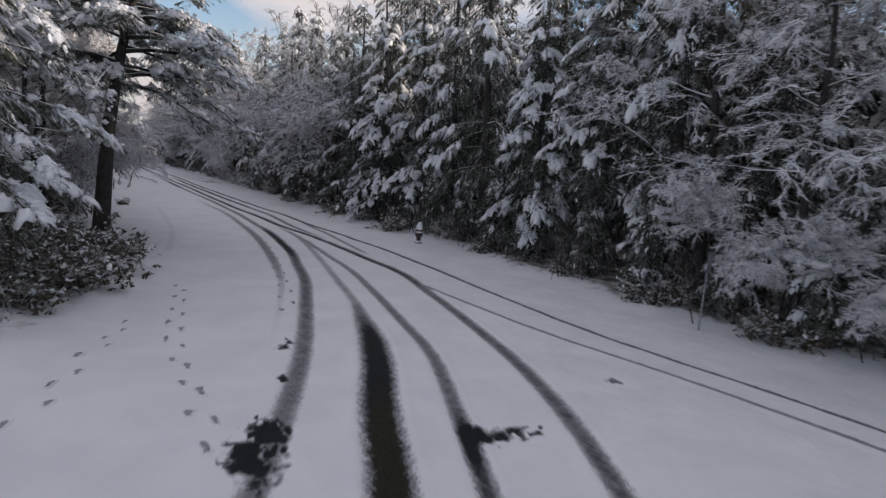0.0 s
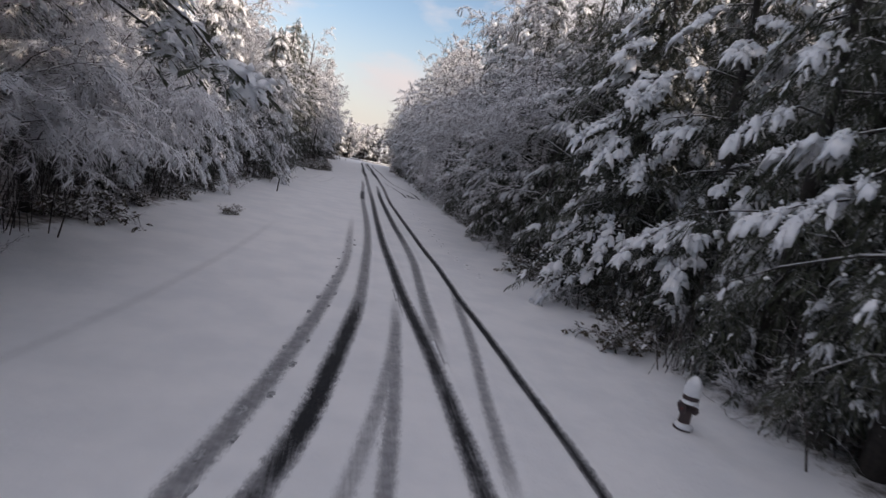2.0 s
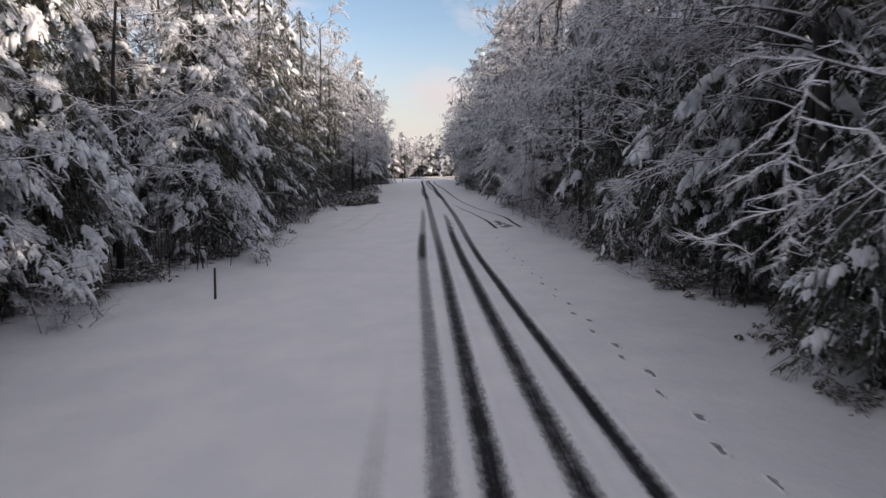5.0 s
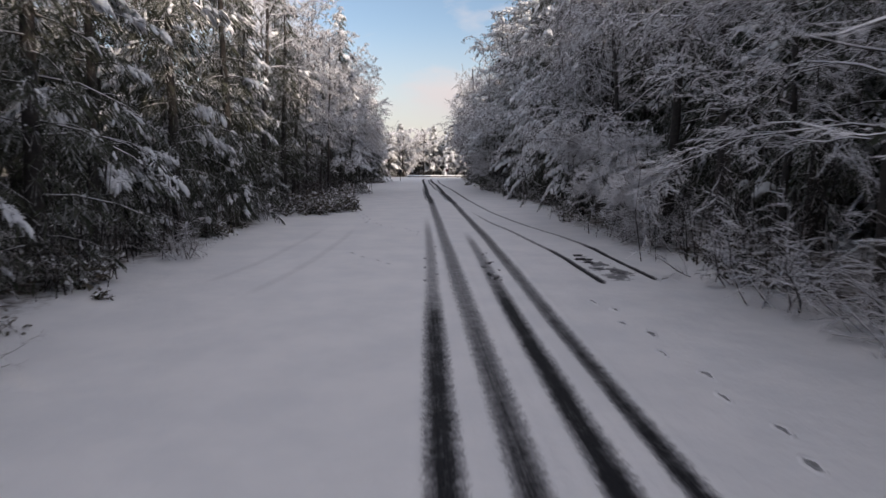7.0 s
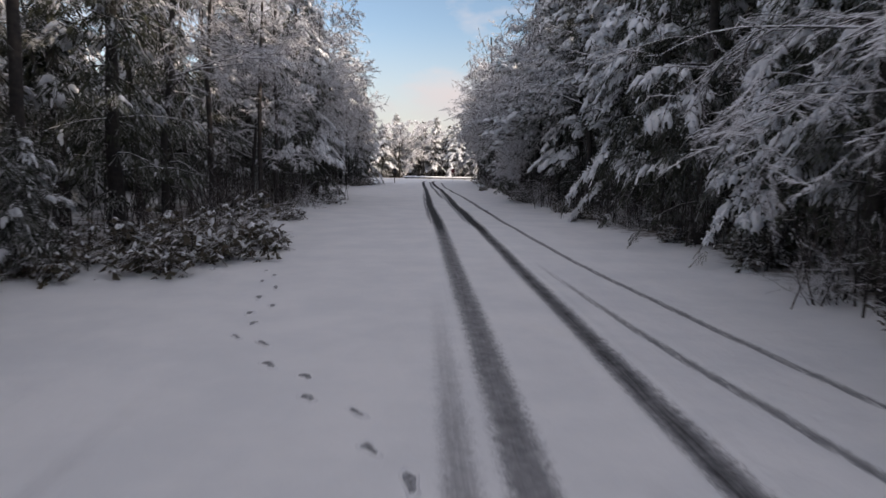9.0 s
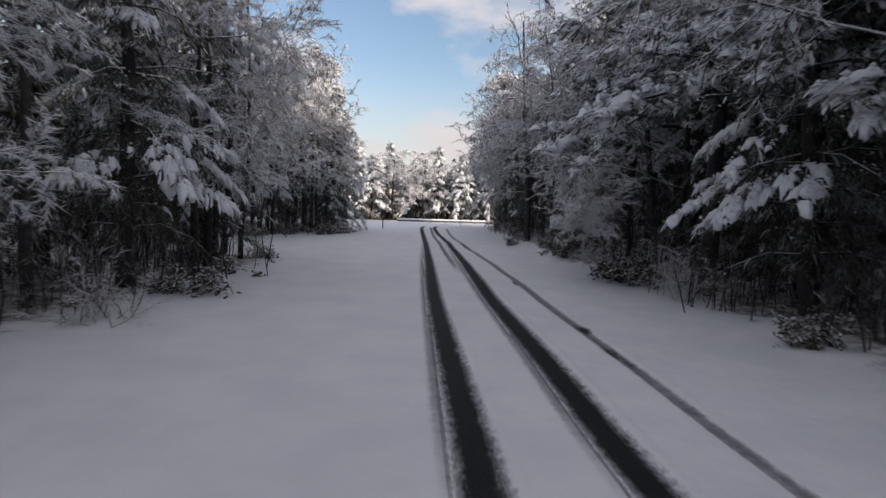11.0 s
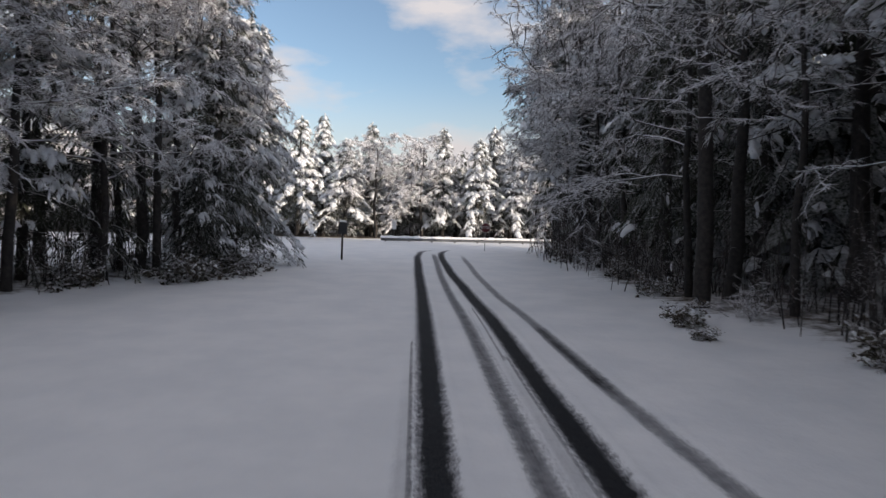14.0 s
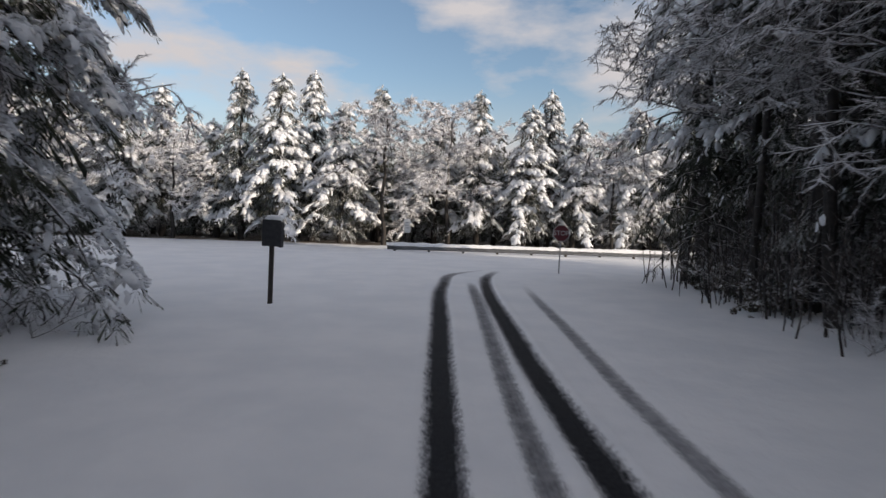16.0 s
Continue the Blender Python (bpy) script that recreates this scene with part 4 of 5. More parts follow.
# ---- the woods ----
MASTERS = {
    "spruce": [conifer(1, 14.0, 3.4, 0.8, 70, size=0.32, load=1.5, pillow=1.2, shade=(2.4, 2.8)), conifer(2, 13.0, 3.2, 1.0, 64, size=0.3, sag=0.5, load=1.2, shade=(2.4, 2.8)), conifer(3, 15.0, 3.5, 0.7, 72, size=0.32, load=1.7, sag=0.45, pillow=1.3, shade=(2.2, 2.6))],
    "cedar": [conifer(4, 9.5, 2.8, 0.4, 74, size=0.27, sag=0.6, load=1.9, pillow=1.5, lumpy=2.2, lump=1.3, shade=(0.3, 1.6)), conifer(5, 8.0, 2.6, 0.3, 66, size=0.26, sag=0.55, load=2.0, pillow=1.5, lumpy=2.2, lump=1.3, shade=(0.3, 1.6))],
    "sapling": [conifer(41, 3.4, 1.25, 0.1, 46, size=0.17, per=30, load=0.75, sag=0.4, shade=(0.3, 1.2), lump=0.9, pillow=0.7), conifer(42, 4.4, 1.5, 0.15, 50, size=0.2, per=26, load=0.8, sag=0.5, shade=(0.5, 1.5))],
    "fir": [conifer(31, 9.6, 2.6, 1.0, 74, size=0.34, per=18, load=2.0, pillow=1.7, lumpy=1.6, lump=1.2, sag=0.6, shade=(0.9, 1.6), blades=8), conifer(32, 11.0, 2.6, 1.1, 78, size=0.34, per=18, load=1.8, pillow=1.5, lumpy=1.6, lump=1.2, sag=0.55, shade=(0.9, 1.6), blades=8)],
    "rime": [bare_tree(33, 9.5, 0.13, (15, 7, 4), twig=5.0, size=0.3, thick=0.016, bole=0.2, spread=0.6, wide=0.5, rime=FROST)],
    "pine": [pine(6, 15.5, 3.8, 4.5, 34), pine(7, 14.5, 3.5, 4.0, 32, lean=0.8), pine(30, 13.0, 4.7, 5.2, 48, lean=0.6, droop=0.1, girth=0.27)],
    "bare": [bare_tree(8, 12.0, 0.13, (12, 7, 4), wide=0.43), bare_tree(9, 11.0, 0.12, (12, 7, 4), spread=0.58, wide=0.46), bare_tree(10, 9.0, 0.1, (12, 7, 4), bole=0.3, spread=0.6, wide=0.48)],
    "arch": [bare_tree(51, 11.5, 0.14, (11, 8, 5), twig=4.0, bole=0.3, spread=0.55, wide=0.56, up=-0.02, sag=0.14, face=0.7, rise_of=0.35), bare_tree(52, 10.0, 0.12, (10, 8, 5), twig=4.0, bole=0.3, spread=0.55, wide=0.6, up=-0.035, sag=0.12, face=0.75, rise_of=0.4), bare_tree(53, 13.0, 0.15, (11, 8, 5), twig=4.0, bole=0.34, spread=0.52, wide=0.5, up=-0.015, sag=0.16, face=0.65, rise_of=0.4)],
    "fan": [bare_tree(55, 16.5, 0.2, (14, 8, 4), twig=4.0, size=0.3, thick=0.008, bole=0.22, spread=0.42, wide=0.5, up=0.07, sag=-0.05, rise_of=1.1)],
    "overhang": [bare_tree(54, 4.6, 0.09, (11, 9, 4), twig=5.0, size=0.26, thick=0.011, bole=0.4, spread=0.5, wide=0.95, up=-0.05, sag=0.06, face=0.95, rise_of=0.35, rime=FROST)],
    "frosty": [bare_tree(23, 11.5, 0.13, (12, 8, 5), twig=5.2, size=0.25, thick=0.0125, bole=0.2, spread=0.6, wide=0.45, up=0.01, sag=0.2, face=0.35, rime=FROST), bare_tree(24, 10.5, 0.12, (12, 8, 5), twig=5.2, size=0.25, thick=0.0125, bole=0.2, spread=0.6, wide=0.46, up=0.0, sag=0.24, face=0.35, rime=FROST)],
    "hoar": [bare_tree(26, 12.5, 0.15, (13, 8, 5), twig=4.8, size=0.25, thick=0.0115, bole=0.27, spread=0.58, wide=0.42, up=0.02, sag=0.12, rime=FROST), bare_tree(27, 11.0, 0.13, (12, 8, 5), twig=4.8, size=0.25, thick=0.0115, bole=0.25, spread=0.6, wide=0.46, up=0.0, sag=0.16, rime=FROST)],
    "tall": [bare_tree(11, 16.0, 0.15, (13, 7, 4), bole=0.42, wide=0.36), bare_tree(12, 15.0, 0.12, (12, 7, 4), bole=0.38, wide=0.36)],
    "great": [bare_tree(25, 17.0, 0.24, (11, 6, 3), bole=0.4, wide=0.36)],
    "deep": [conifer(21, 14.5, 3.2, 1.0, 54, size=0.34, per=24, load=0.5, fine=0.5, blades=10, lump=0.75, pillow=0.8), conifer(22, 13.0, 3.0, 1.2, 50, size=0.34, per=24, load=0.4, fine=0.6, blades=10, lump=0.75, pillow=0.8)],
    "thicket": [thicket(16, 26, 3.2), thicket(17, 30, 2.4), thicket(18, 22, 4.0)],
    "shrub": [shrub(13, 1.3, 1.6, 11, 420), shrub(14, 1.0, 1.5, 10, 300), shrub(15, 1.5, 1.6, 12, 0)],
}
LABELS = {
    "spruce": ("tall dark green evergreen tree with drooping boughs laden with snow", "tree"),
    "cedar": ("bushy evergreen tree thickly covered with clumps of snow", "tree"),
    "sapling": ("small dark evergreen dusted with snow at the edge of the woods", "tree"),
    "arch": ("leafless tree with long snowy limbs arching out over the road", "tree"),
    "fan": ("tall leafless tree with a broad fan of fine upswept limbs", "tree"),
    "overhang": ("low leafless tree whose white branches hang over the snow", "tree"),
    "fir": ("evergreen tree white with snow in the sun beyond the crossing", "tree"),
    "rime": ("leafless tree white with frost in the sun beyond the crossing", "tree"),
    "pine": ("tall pine with a bare lower trunk and snowy needle clusters", "tree"),
    "bare": ("leafless tree with frosted twigs white with snow", "tree"),
    "frosty": ("leafless tree thickly furred with white frost from low down", "tree"),
    "hoar": ("leafless tree with a high crown white with frost", "tree"),
    "tall": ("tall slender leafless tree with a dark trunk and snowy limbs", "tree"),
    "great": ("tall leafless tree with a thick dark trunk and snowy limbs", "tree"),
    "deep": ("dark evergreen tree standing back in the snowy woods", "tree"),
    "thicket": ("crowd of thin dark saplings in the shade under the trees", "saplings"),
    "shrub": ("low tangled shrub dusted with snow beside the trees", "shrub"),
}
for kind, some in MASTERS.items():
    for ob in some:
        tagged(ob, *LABELS[kind], group={"shrub": "shrubs along the road", "thicket": "thickets along the road"}.get(kind, "trees along the road"))
FREE = {id(ob): True for some in MASTERS.values() for ob in some}
COUNT = {}


def plant(kind, x, y, scale=1.0, turn=None, which=None, tilt=0.0, wide=1.0):
    """Stands a tree of that kind on the ground; the first of each is the original, the others copies. tilt: degrees that it leans to the road."""
    COUNT[kind] = COUNT.get(kind, 0) + 1
    some = MASTERS[kind]
    ob = some[(COUNT[kind] if which is None else which) % len(some)]
    if turn is None:
        turn = (180 if x > 0 else 0) + RNG.uniform(-35, 35) if kind in ("arch", "overhang", "frosty") else RNG.uniform(0, 360)
    z = float(rise(y)) + (0.12 if abs(x) > 7.5 and y < 146 else 0.0)
    m = pose(x, y, z, 0, -tilt if x > 0 else tilt, 0) @ pose(0, 0, 0, 0, 0, turn) @ Matrix.Diagonal((wide * scale * RNG.uniform(0.92, 1.08), wide * scale * RNG.uniform(0.92, 1.08), scale * RNG.uniform(0.92, 1.08), 1))
    if FREE.pop(id(ob), None):
        ob.matrix_basis = m
        return ob
    made = copy_thing(ob, Matrix.Identity(4))
    made.matrix_basis = m
    return made


# Front rows, stretch by stretch: (from y, to y, kinds)
# The stretch up to y 3 is out of view, added for its shadow.
RIGHT = [(-24, 3, "deep tall deep"), (3, 11, "hoar bare hoar"), (11, 31, "spruce spruce cedar spruce"), (31, 37, "deep deep"), (37, 52, "arch spruce spruce"), (52, 62, "spruce arch spruce arch"), (62, 82, "arch bare arch tall"), (82, 98, "spruce cedar spruce"), (98, 112, "pine arch spruce"), (112, 126, "tall pine bare tall"), (126, 142, "tall bare arch deep"), (142, 153, "arch pine tall spruce")]
LEFT = [(27, 36, "frosty frosty frosty"), (36, 62, "cedar cedar arch cedar"), (62, 84, "spruce deep spruce deep"), (84, 100, "tall deep arch tall"), (100, 118, "hoar tall spruce hoar"), (118, 134, "hoar tall hoar"), (134, 140, "spruce tall")]


for sign, stretches in ((1, RIGHT), (-1, LEFT)):
    for lo, hi, kinds in stretches:
        kinds = kinds.split()
        k = 0
        y = lo + 0.6
        while y < hi:
            kind = kinds[k % len(kinds)]
            full = kind in ("spruce", "cedar")
            plant(kind, float(middle(y)) + sign * (8.5 + 0.4 * full + float(notch(sign, y)) + RNG.uniform(-0.5, 0.8)), y, RNG.uniform(0.88, 1.12) + {"bare": 0.1, "cedar": 0.25}.get(kind, 0.0) + (0.06 if sign > 0 else -0.05), tilt=RNG.uniform(0, 5), wide=0.84 if full else 1.0)
            k += 1
            y += RNG.uniform(2.7, 3.7)
        y = lo
        while y < hi:
            plant(str(RNG.choice(["tall", "tall", "deep", "pine"] if 112 < y < 142 and sign > 0 else ["deep", "deep", "deep", "tall"])), float(middle(y)) + sign * (11.3 + float(notch(sign, y)) + RNG.uniform(-0.4, 1.2)), y, RNG.uniform(0.9, 1.15) * (1.05 if sign > 0 else 0.9))
            y += RNG.uniform(2.6, 3.6)
        y = lo
        while y < hi:
            plant("thicket", float(middle(y)) + sign * (8.6 + float(notch(sign, y)) + RNG.uniform(-0.5, 1.6)), y, RNG.uniform(0.8, 1.2))
            y += RNG.uniform(1.2, 2.0)
        y = lo
        while y < hi:
            plant("shrub", float(middle(y)) + sign * ((7.8 if sign > 0 else 7.3) + float(notch(sign, y)) + RNG.uniform(-0.5, 0.7)), y, RNG.uniform(0.7, 1.2))
            y += RNG.uniform(3.2, 5.0)
# The clearing's far side, and the corner by the crossing
for kind, x, y, size in (("spruce", -7.2, 139.6, 0.95), ("cedar", -7.3, 142.4, 1.2), ("hoar", -8.6, 144.4, 0.95), ("spruce", -9.4, 141.6, 1.0), ("shrub", -6.2, 138.4, 1.2), ("shrub", -6.3, 140.2, 1.3), ("shrub", -6.1, 141.8, 1.1), ("shrub", -7.0, 136.8, 1.3), ("pine", -8.2, 141.0, 0.97), ("hoar", -7.9, 138.0, 0.95), ("tall", -8.2, 137.0, 0.95), ("hoar", -9.0, 135.2, 1.05), ("hoar", -10.2, 133.0, 1.0), ("deep", -9.8, 136.6, 0.95), ("tall", -11.4, 130.4, 0.95), ("deep", -12.6, 131.6, 1.0), ("hoar", -12.0, 128.4, 1.05), ("tall", -13.4, 126.6, 1.0), ("deep", -15.4, 124.4, 1.0), ("hoar", -14.2, 122.6, 1.0), ("spruce", -15.6, 119.6, 1.0), ("tall", -13.8, 118.4, 1.0), ("spruce", -7.6, 113.2, 1.0), ("tall", -7.0, 111.4, 0.95), ("tall", -6.7, 114.6, 0.9), ("tall", -7.8, 116.0, 0.95),
                         ("bare", 9.2, 152.0, 1.12), ("bare", 9.8, 148.6, 1.15), ("tall", 8.6, 146.2, 0.9), ("tall", 8.8, 144.0, 0.95), ("bare", 9.4, 142.4, 1.1), ("thicket", 8.8, 143.0, 1.3), ("thicket", 9.2, 145.0, 1.4), ("thicket", 9.1, 147.5, 1.3), ("thicket", 9.4, 149.5, 1.3), ("thicket", 9.8, 151.5, 1.2), ("thicket", 9.6, 144.2, 1.5), ("thicket", 9.8, 147.8, 1.5), ("deep", 11.2, 150.8, 1.0), ("deep", 10.6, 147.4, 1.0), ("deep", 10.9, 144.2, 1.0), ("tall", 10.4, 145.6, 0.95), ("deep", 13.6, 149.2, 1.0), ("deep", 13.8, 145.4, 1.0), ("deep", 12.0, 152.4, 1.0)):
    plant(kind, x, y, size, tilt=2.0)
# Single bushes at the edge of the snow
for x, y, size, which in ((-5.4, 86.6, 1.7, 0), (-4.8, 88.2, 1.6, 1), (-5.9, 85.2, 1.5, 0), (7.0, 61.0, 1.5, 2), (7.2, 63.4, 1.6, 2), (7.4, 66.0, 1.5, 2), (6.1, 43.6, 0.4, 0), (-5.7, 38.3, 0.6, 1), (-6.4, 116.2, 0.8, 0), (8.3, 108.4, 1.1, 2), (8.5, 110.6, 1.2, 2), (8.6, 113.0, 1.1, 2), (8.7, 115.2, 1.2, 2), (8.5, 117.6, 1.1, 2), (8.6, 120.0, 1.1, 2), (6.8, 130.0, 0.8, 1), (6.5, 128.4, 0.4, 1), (7.6, 70.5, 1.6, 2), (7.8, 73.2, 1.7, 2)):
    plant("shrub", x, y, size, which=which)
for y in np.arange(90, 122, 3.4):
    plant("pine", 11.6 + RNG.uniform(-0.8, 1.2), y, RNG.uniform(1.25, 1.45), which=int(y) % 2)
plant("overhang", 7.1, 8.6, 0.8, turn=188)
plant("overhang", 7.0, 5.2, 0.65, turn=170)
plant("sapling", 7.3, 32.2, 0.95, which=0)
plant("fan", 9.0, 81.0, 1.05)
plant("overhang", 8.2, 112.6, 1.0, turn=180)
plant("overhang", 8.2, 76.4, 0.85, turn=190)
plant("overhang", 8.0, 71.4, 0.75, turn=175)
plant("sapling", 7.7, 119.0, 0.95, which=1)
plant("sapling", -7.0, 138.2, 1.0, which=1)
plant("arch", 7.9, 36.6, 0.95, turn=185, which=2)
plant("arch", 7.8, 41.4, 1.0, turn=190, which=0)
plant("arch", 7.6, 47.2, 1.0, turn=175, which=1)
for y in np.arange(3.5, 60, 2.7):
    plant("sapling", 8.0 + float(notch(1, y)) + RNG.uniform(-0.3, 0.7), y, RNG.uniform(0.75, 1.1))
for y in np.arange(64, 84, 3.3):
    plant("sapling", -8.0 + RNG.uniform(-0.7, 0.3), y, RNG.uniform(0.6, 0.9))
plant("frosty", -9.6, 24.8, 1.0, which=0)
plant("frosty", -9.4, 26.2, 1.05, which=1, tilt=5)
plant("frosty", -10.4, 28.6, 1.1, which=1)
plant("pine", -7.4, 21.8, 1.0, turn=20, which=2, tilt=7)
plant("spruce", -9.9, 14.4, 0.8, which=2)
plant("pine", -11.4, 16.2, 0.95, which=0, tilt=3)
plant("spruce", -10.9, 17.6, 0.9)
plant("great", 8.3, 131.8, 1.0, tilt=2)
plant("great", 9.5, 132.6, 0.9)
plant("great", -8.8, 137.2, 0.8)
plant("cedar", -12.4, 20.4, 0.9)
plant("cedar", -12.0, 24.2, 0.9)
plant("frosty", -11.6, 26.6, 0.9)
plant("cedar", -11.6, 16.4, 0.7)
for x, y, size in ((-8.6, 17.4, 1.3), (-7.7, 19.4, 1.3), (-7.2, 21.0, 1.2), (-9.4, 15.6, 1.4), (-8.9, 18.6, 1.2), (-8.4, 23.4, 1.0), (-8.3, 16.4, 1.4), (-8.0, 17.8, 1.4), (-8.9, 15.0, 1.3), (-7.9, 18.6, 1.2)):
    plant("shrub", x, y, size, which=0)
# Beyond the crossing: kind, x, y, scale, breadth
for kind, x, y, size, wide in (("cedar", -20.6, 170.6, 0.95, 1.0), ("rime", -17.0, 170.0, 0.82, 1.1), ("fir", -19.0, 172.6, 0.95, 1.1), ("fir", -14.9, 172.2, 0.9, 1.1), ("fir", -12.9, 171.2, 1.02, 1.05), ("fir", -10.3, 170.4, 1.12, 1.12), ("fir", -8.0, 171.4, 1.0, 1.05), ("fir", -5.9, 170.6, 1.0, 1.1), ("fir", -3.6, 173.4, 0.95, 1.1), ("rime", -3.0, 170.0, 1.04, 1.25), ("rime", 1.3, 170.6, 1.0, 1.15), ("fir", 0.4, 173.2, 0.95, 1.1), ("fir", 3.4, 171.6, 0.98, 1.0), ("fir", 6.5, 170.6, 1.04, 1.15), ("fir", 8.3, 172.0, 0.98, 1.05), ("fir", 9.8, 170.6, 0.95, 1.1), ("rime", 12.2, 169.8, 0.85, 1.1)):
    plant(kind, x, y, size, wide=wide)
for x in [*np.arange(-47, -21.5, 2.3), *np.arange(13.5, 48, 2.3)]:
    plant(str(RNG.choice(["fir", "fir", "rime"])), x + RNG.uniform(-0.6, 0.6), 171.5 + RNG.uniform(-1.5, 1.5), RNG.uniform(0.85, 1.08), wide=1.12)
for x in np.arange(-46, 48, 2.1):
    plant("deep", x + RNG.uniform(-0.8, 0.8), 175.6 + RNG.uniform(-1, 1.5), RNG.uniform(0.56, 0.66), wide=1.35)


def scattered(x0, x1, y0, y1, step, seed):
    rng = np.random.default_rng(seed)
    return [(x + rng.uniform(-0.4, 0.4) * step, y + rng.uniform(-0.4, 0.4) * step) for x in np.arange(x0, x1, step) for y in np.arange(y0, y1, step)]


woods("woods", scattered(14.5, 22, -30, 152, 3.4, 31), "deep dark evergreen woods with snow, beside the road", 41, 12.0, 2.6)
# Added out of view to block the low sun; ends early to light the crossing.
woods("woods", scattered(22, 56, -44, 134, 4.5, 37), "unseen evergreen woods added far back to keep sun off the road", 46, 12.0)
woods("woods", scattered(-32, -14, 14, 114, 4.0, 32) + scattered(-36, -20, 114, 142, 3.6, 33), "deep dark evergreen woods with snow, beside the road", 42, 9.0, 1.8)
woods("woods", scattered(-70, 72, 180, 198, 4.2, 34), "snowy evergreen woods beyond the crossing", 43, 6.0, 1.6)
# Unseen behind the start, added to close off light from the back.
woods("woods", scattered(-34, -7, -42, -12, 4.2, 35), "unseen evergreen woods added behind the road's start to close off light", 44)
# Unseen, put across the corridor behind so that no sun comes along it.
woods("woods", scattered(-30, 30, -68, -46, 4.4, 36), "unseen evergreen woods added across the road behind to block the sun", 45)


# ---- things along the road ----
def plain(name, colour, rough=0.7, metal=0.0, spread=0.25, scale=14.0, bump=0.15):
    return material(name, [tuple(c * (1 - spread) for c in colour), tuple(min(1, c * (1 + spread)) for c in colour)], scale=scale, rough=rough, metal=metal, bump=bump, bump_scale=80.0)


IRON = plain("dark_hydrant_paint", (0.05, 0.032, 0.034), 0.5)
STEEL = plain("galvanised_steel", (0.32, 0.33, 0.35), 0.5, 0.7)
WOOD = plain("weathered_wood", (0.045, 0.038, 0.034), 0.85)
RED = plain("sign_red", (0.13, 0.026, 0.032), 0.5, spread=0.12)
WHITE = plain("sign_white", (0.62, 0.62, 0.62), 0.5, spread=0.08)
DARK = plain("dark_board", (0.035, 0.036, 0.04), 0.7)
SLUSH = plain("footprint_slush", (0.3, 0.31, 0.33), 0.8, spread=0.6, scale=22.0)


def box(bm, x0, y0, z0, x1, y1, z1, bevel=0.0):
    m = Matrix.Translation(((x0 + x1) / 2, (y0 + y1) / 2, (z0 + z1) / 2)) @ Matrix.Diagonal((x1 - x0, y1 - y0, z1 - z0, 1))
    made = bmesh.ops.create_cube(bm, size=1, matrix=m)
    if bevel:
        edges = list({e for v in made["verts"] for e in v.link_edges})
        bmesh.ops.bevel(bm, geom=edges, offset=bevel, segments=2, affect="EDGES")
    return bm


def lathe(profile, sides=20, m=Matrix.Identity(4)):
    """A turned shape from (radius, height) steps."""
    bm = bmesh.new()
    rings = [[bm.verts.new(m @ Vector((r * math.cos(k * math.tau / sides), r * math.sin(k * math.tau / sides), z))) for k in range(sides)] for r, z in profile]
    for a, b in zip(rings, rings[1:]):
        for k in range(sides):
            bm.faces.new((a[k], a[(k + 1) % sides], b[(k + 1) % sides], b[k]))
    bm.faces.new(rings[-1])
    bm.faces.new(rings[0][::-1])
    bmesh.ops.recalc_face_normals(bm, faces=bm.faces)
    return bm


def snow_lump(rx, ry, h, seed, m=Matrix.Identity(4)):
    """A rounded cap of snow with an uneven top."""
    bm = bmesh.new()
    bmesh.ops.create_icosphere(bm, subdivisions=3, radius=1)
    for v in bm.verts:
        k = 1 + 0.14 * noise.noise(v.co * 2.2 + Vector((seed, 0, 0)))
        v.co = Vector((v.co.x * rx * k, v.co.y * ry * k, max(v.co.z, -0.12) * h * k))
    bmesh.ops.transform(bm, matrix=m, verts=bm.verts)
    return bm


def fire_hydrant(x, y, z):
    thing = tagged(new("fire_hydrant"), "dark fire hydrant capped with snow beside the trees", "fire hydrant")
    part("base_flange", lathe([(0.16, -0.08), (0.16, 0.05), (0.11, 0.07)]), IRON, thing, smooth=False)
    barrel = part("barrel", lathe([(0.105, 0.06), (0.1, 0.2), (0.1, 0.43), (0.125, 0.45), (0.125, 0.49), (0.105, 0.5)]), IRON, thing)
    part("bonnet", lathe([(0.14, 0.5), (0.14, 0.53), (0.125, 0.58), (0.085, 0.635), (0.04, 0.66)]), IRON, thing, smooth=True)
    part("operating_nut", lathe([(0.028, 0.655), (0.028, 0.71)], 5), IRON, thing)
    for name, turn, r, out in (("side_nozzle", 90, 0.05, 0.17), ("side_nozzle", -90, 0.05, 0.17), ("front_nozzle", 180, 0.066, 0.18)):
        m = pose(0, 0, 0.36, 0, 0, turn) @ pose(0, 0, 0, 0, 90, 0)
        nozzle = part(name, lathe([(r, 0.06), (r, out - 0.05), (r * 1.25, out - 0.05), (r * 1.2, out)], 14, m), IRON, thing)
        part("cap_nut", lathe([(0.018, out), (0.018, out + 0.035)], 5, m), RED if name == "front_nozzle" else IRON, nozzle)
    part("snow_cap", snow_lump(0.15, 0.15, 0.27, 3, Matrix.Translation((0, 0, 0.6))), SNOW, thing, "tall cap of fresh snow", True)
    part("snow_ledge", snow_lump(0.15, 0.14, 0.07, 5, Matrix.Translation((-0.01, -0.02, 0.45))), SNOW, thing, smooth=True)
    part("snow_ledge", snow_lump(0.17, 0.16, 0.08, 8, Matrix.Translation((0, -0.02, 0.06))), SNOW, thing, smooth=True)
    thing.matrix_basis = pose(x, y, z, 0, 2, 25) @ Matrix.Diagonal((1.0, 1.0, 1.15, 1))
    return thing


fire_hydrant(5.42, 22.8, -0.02)


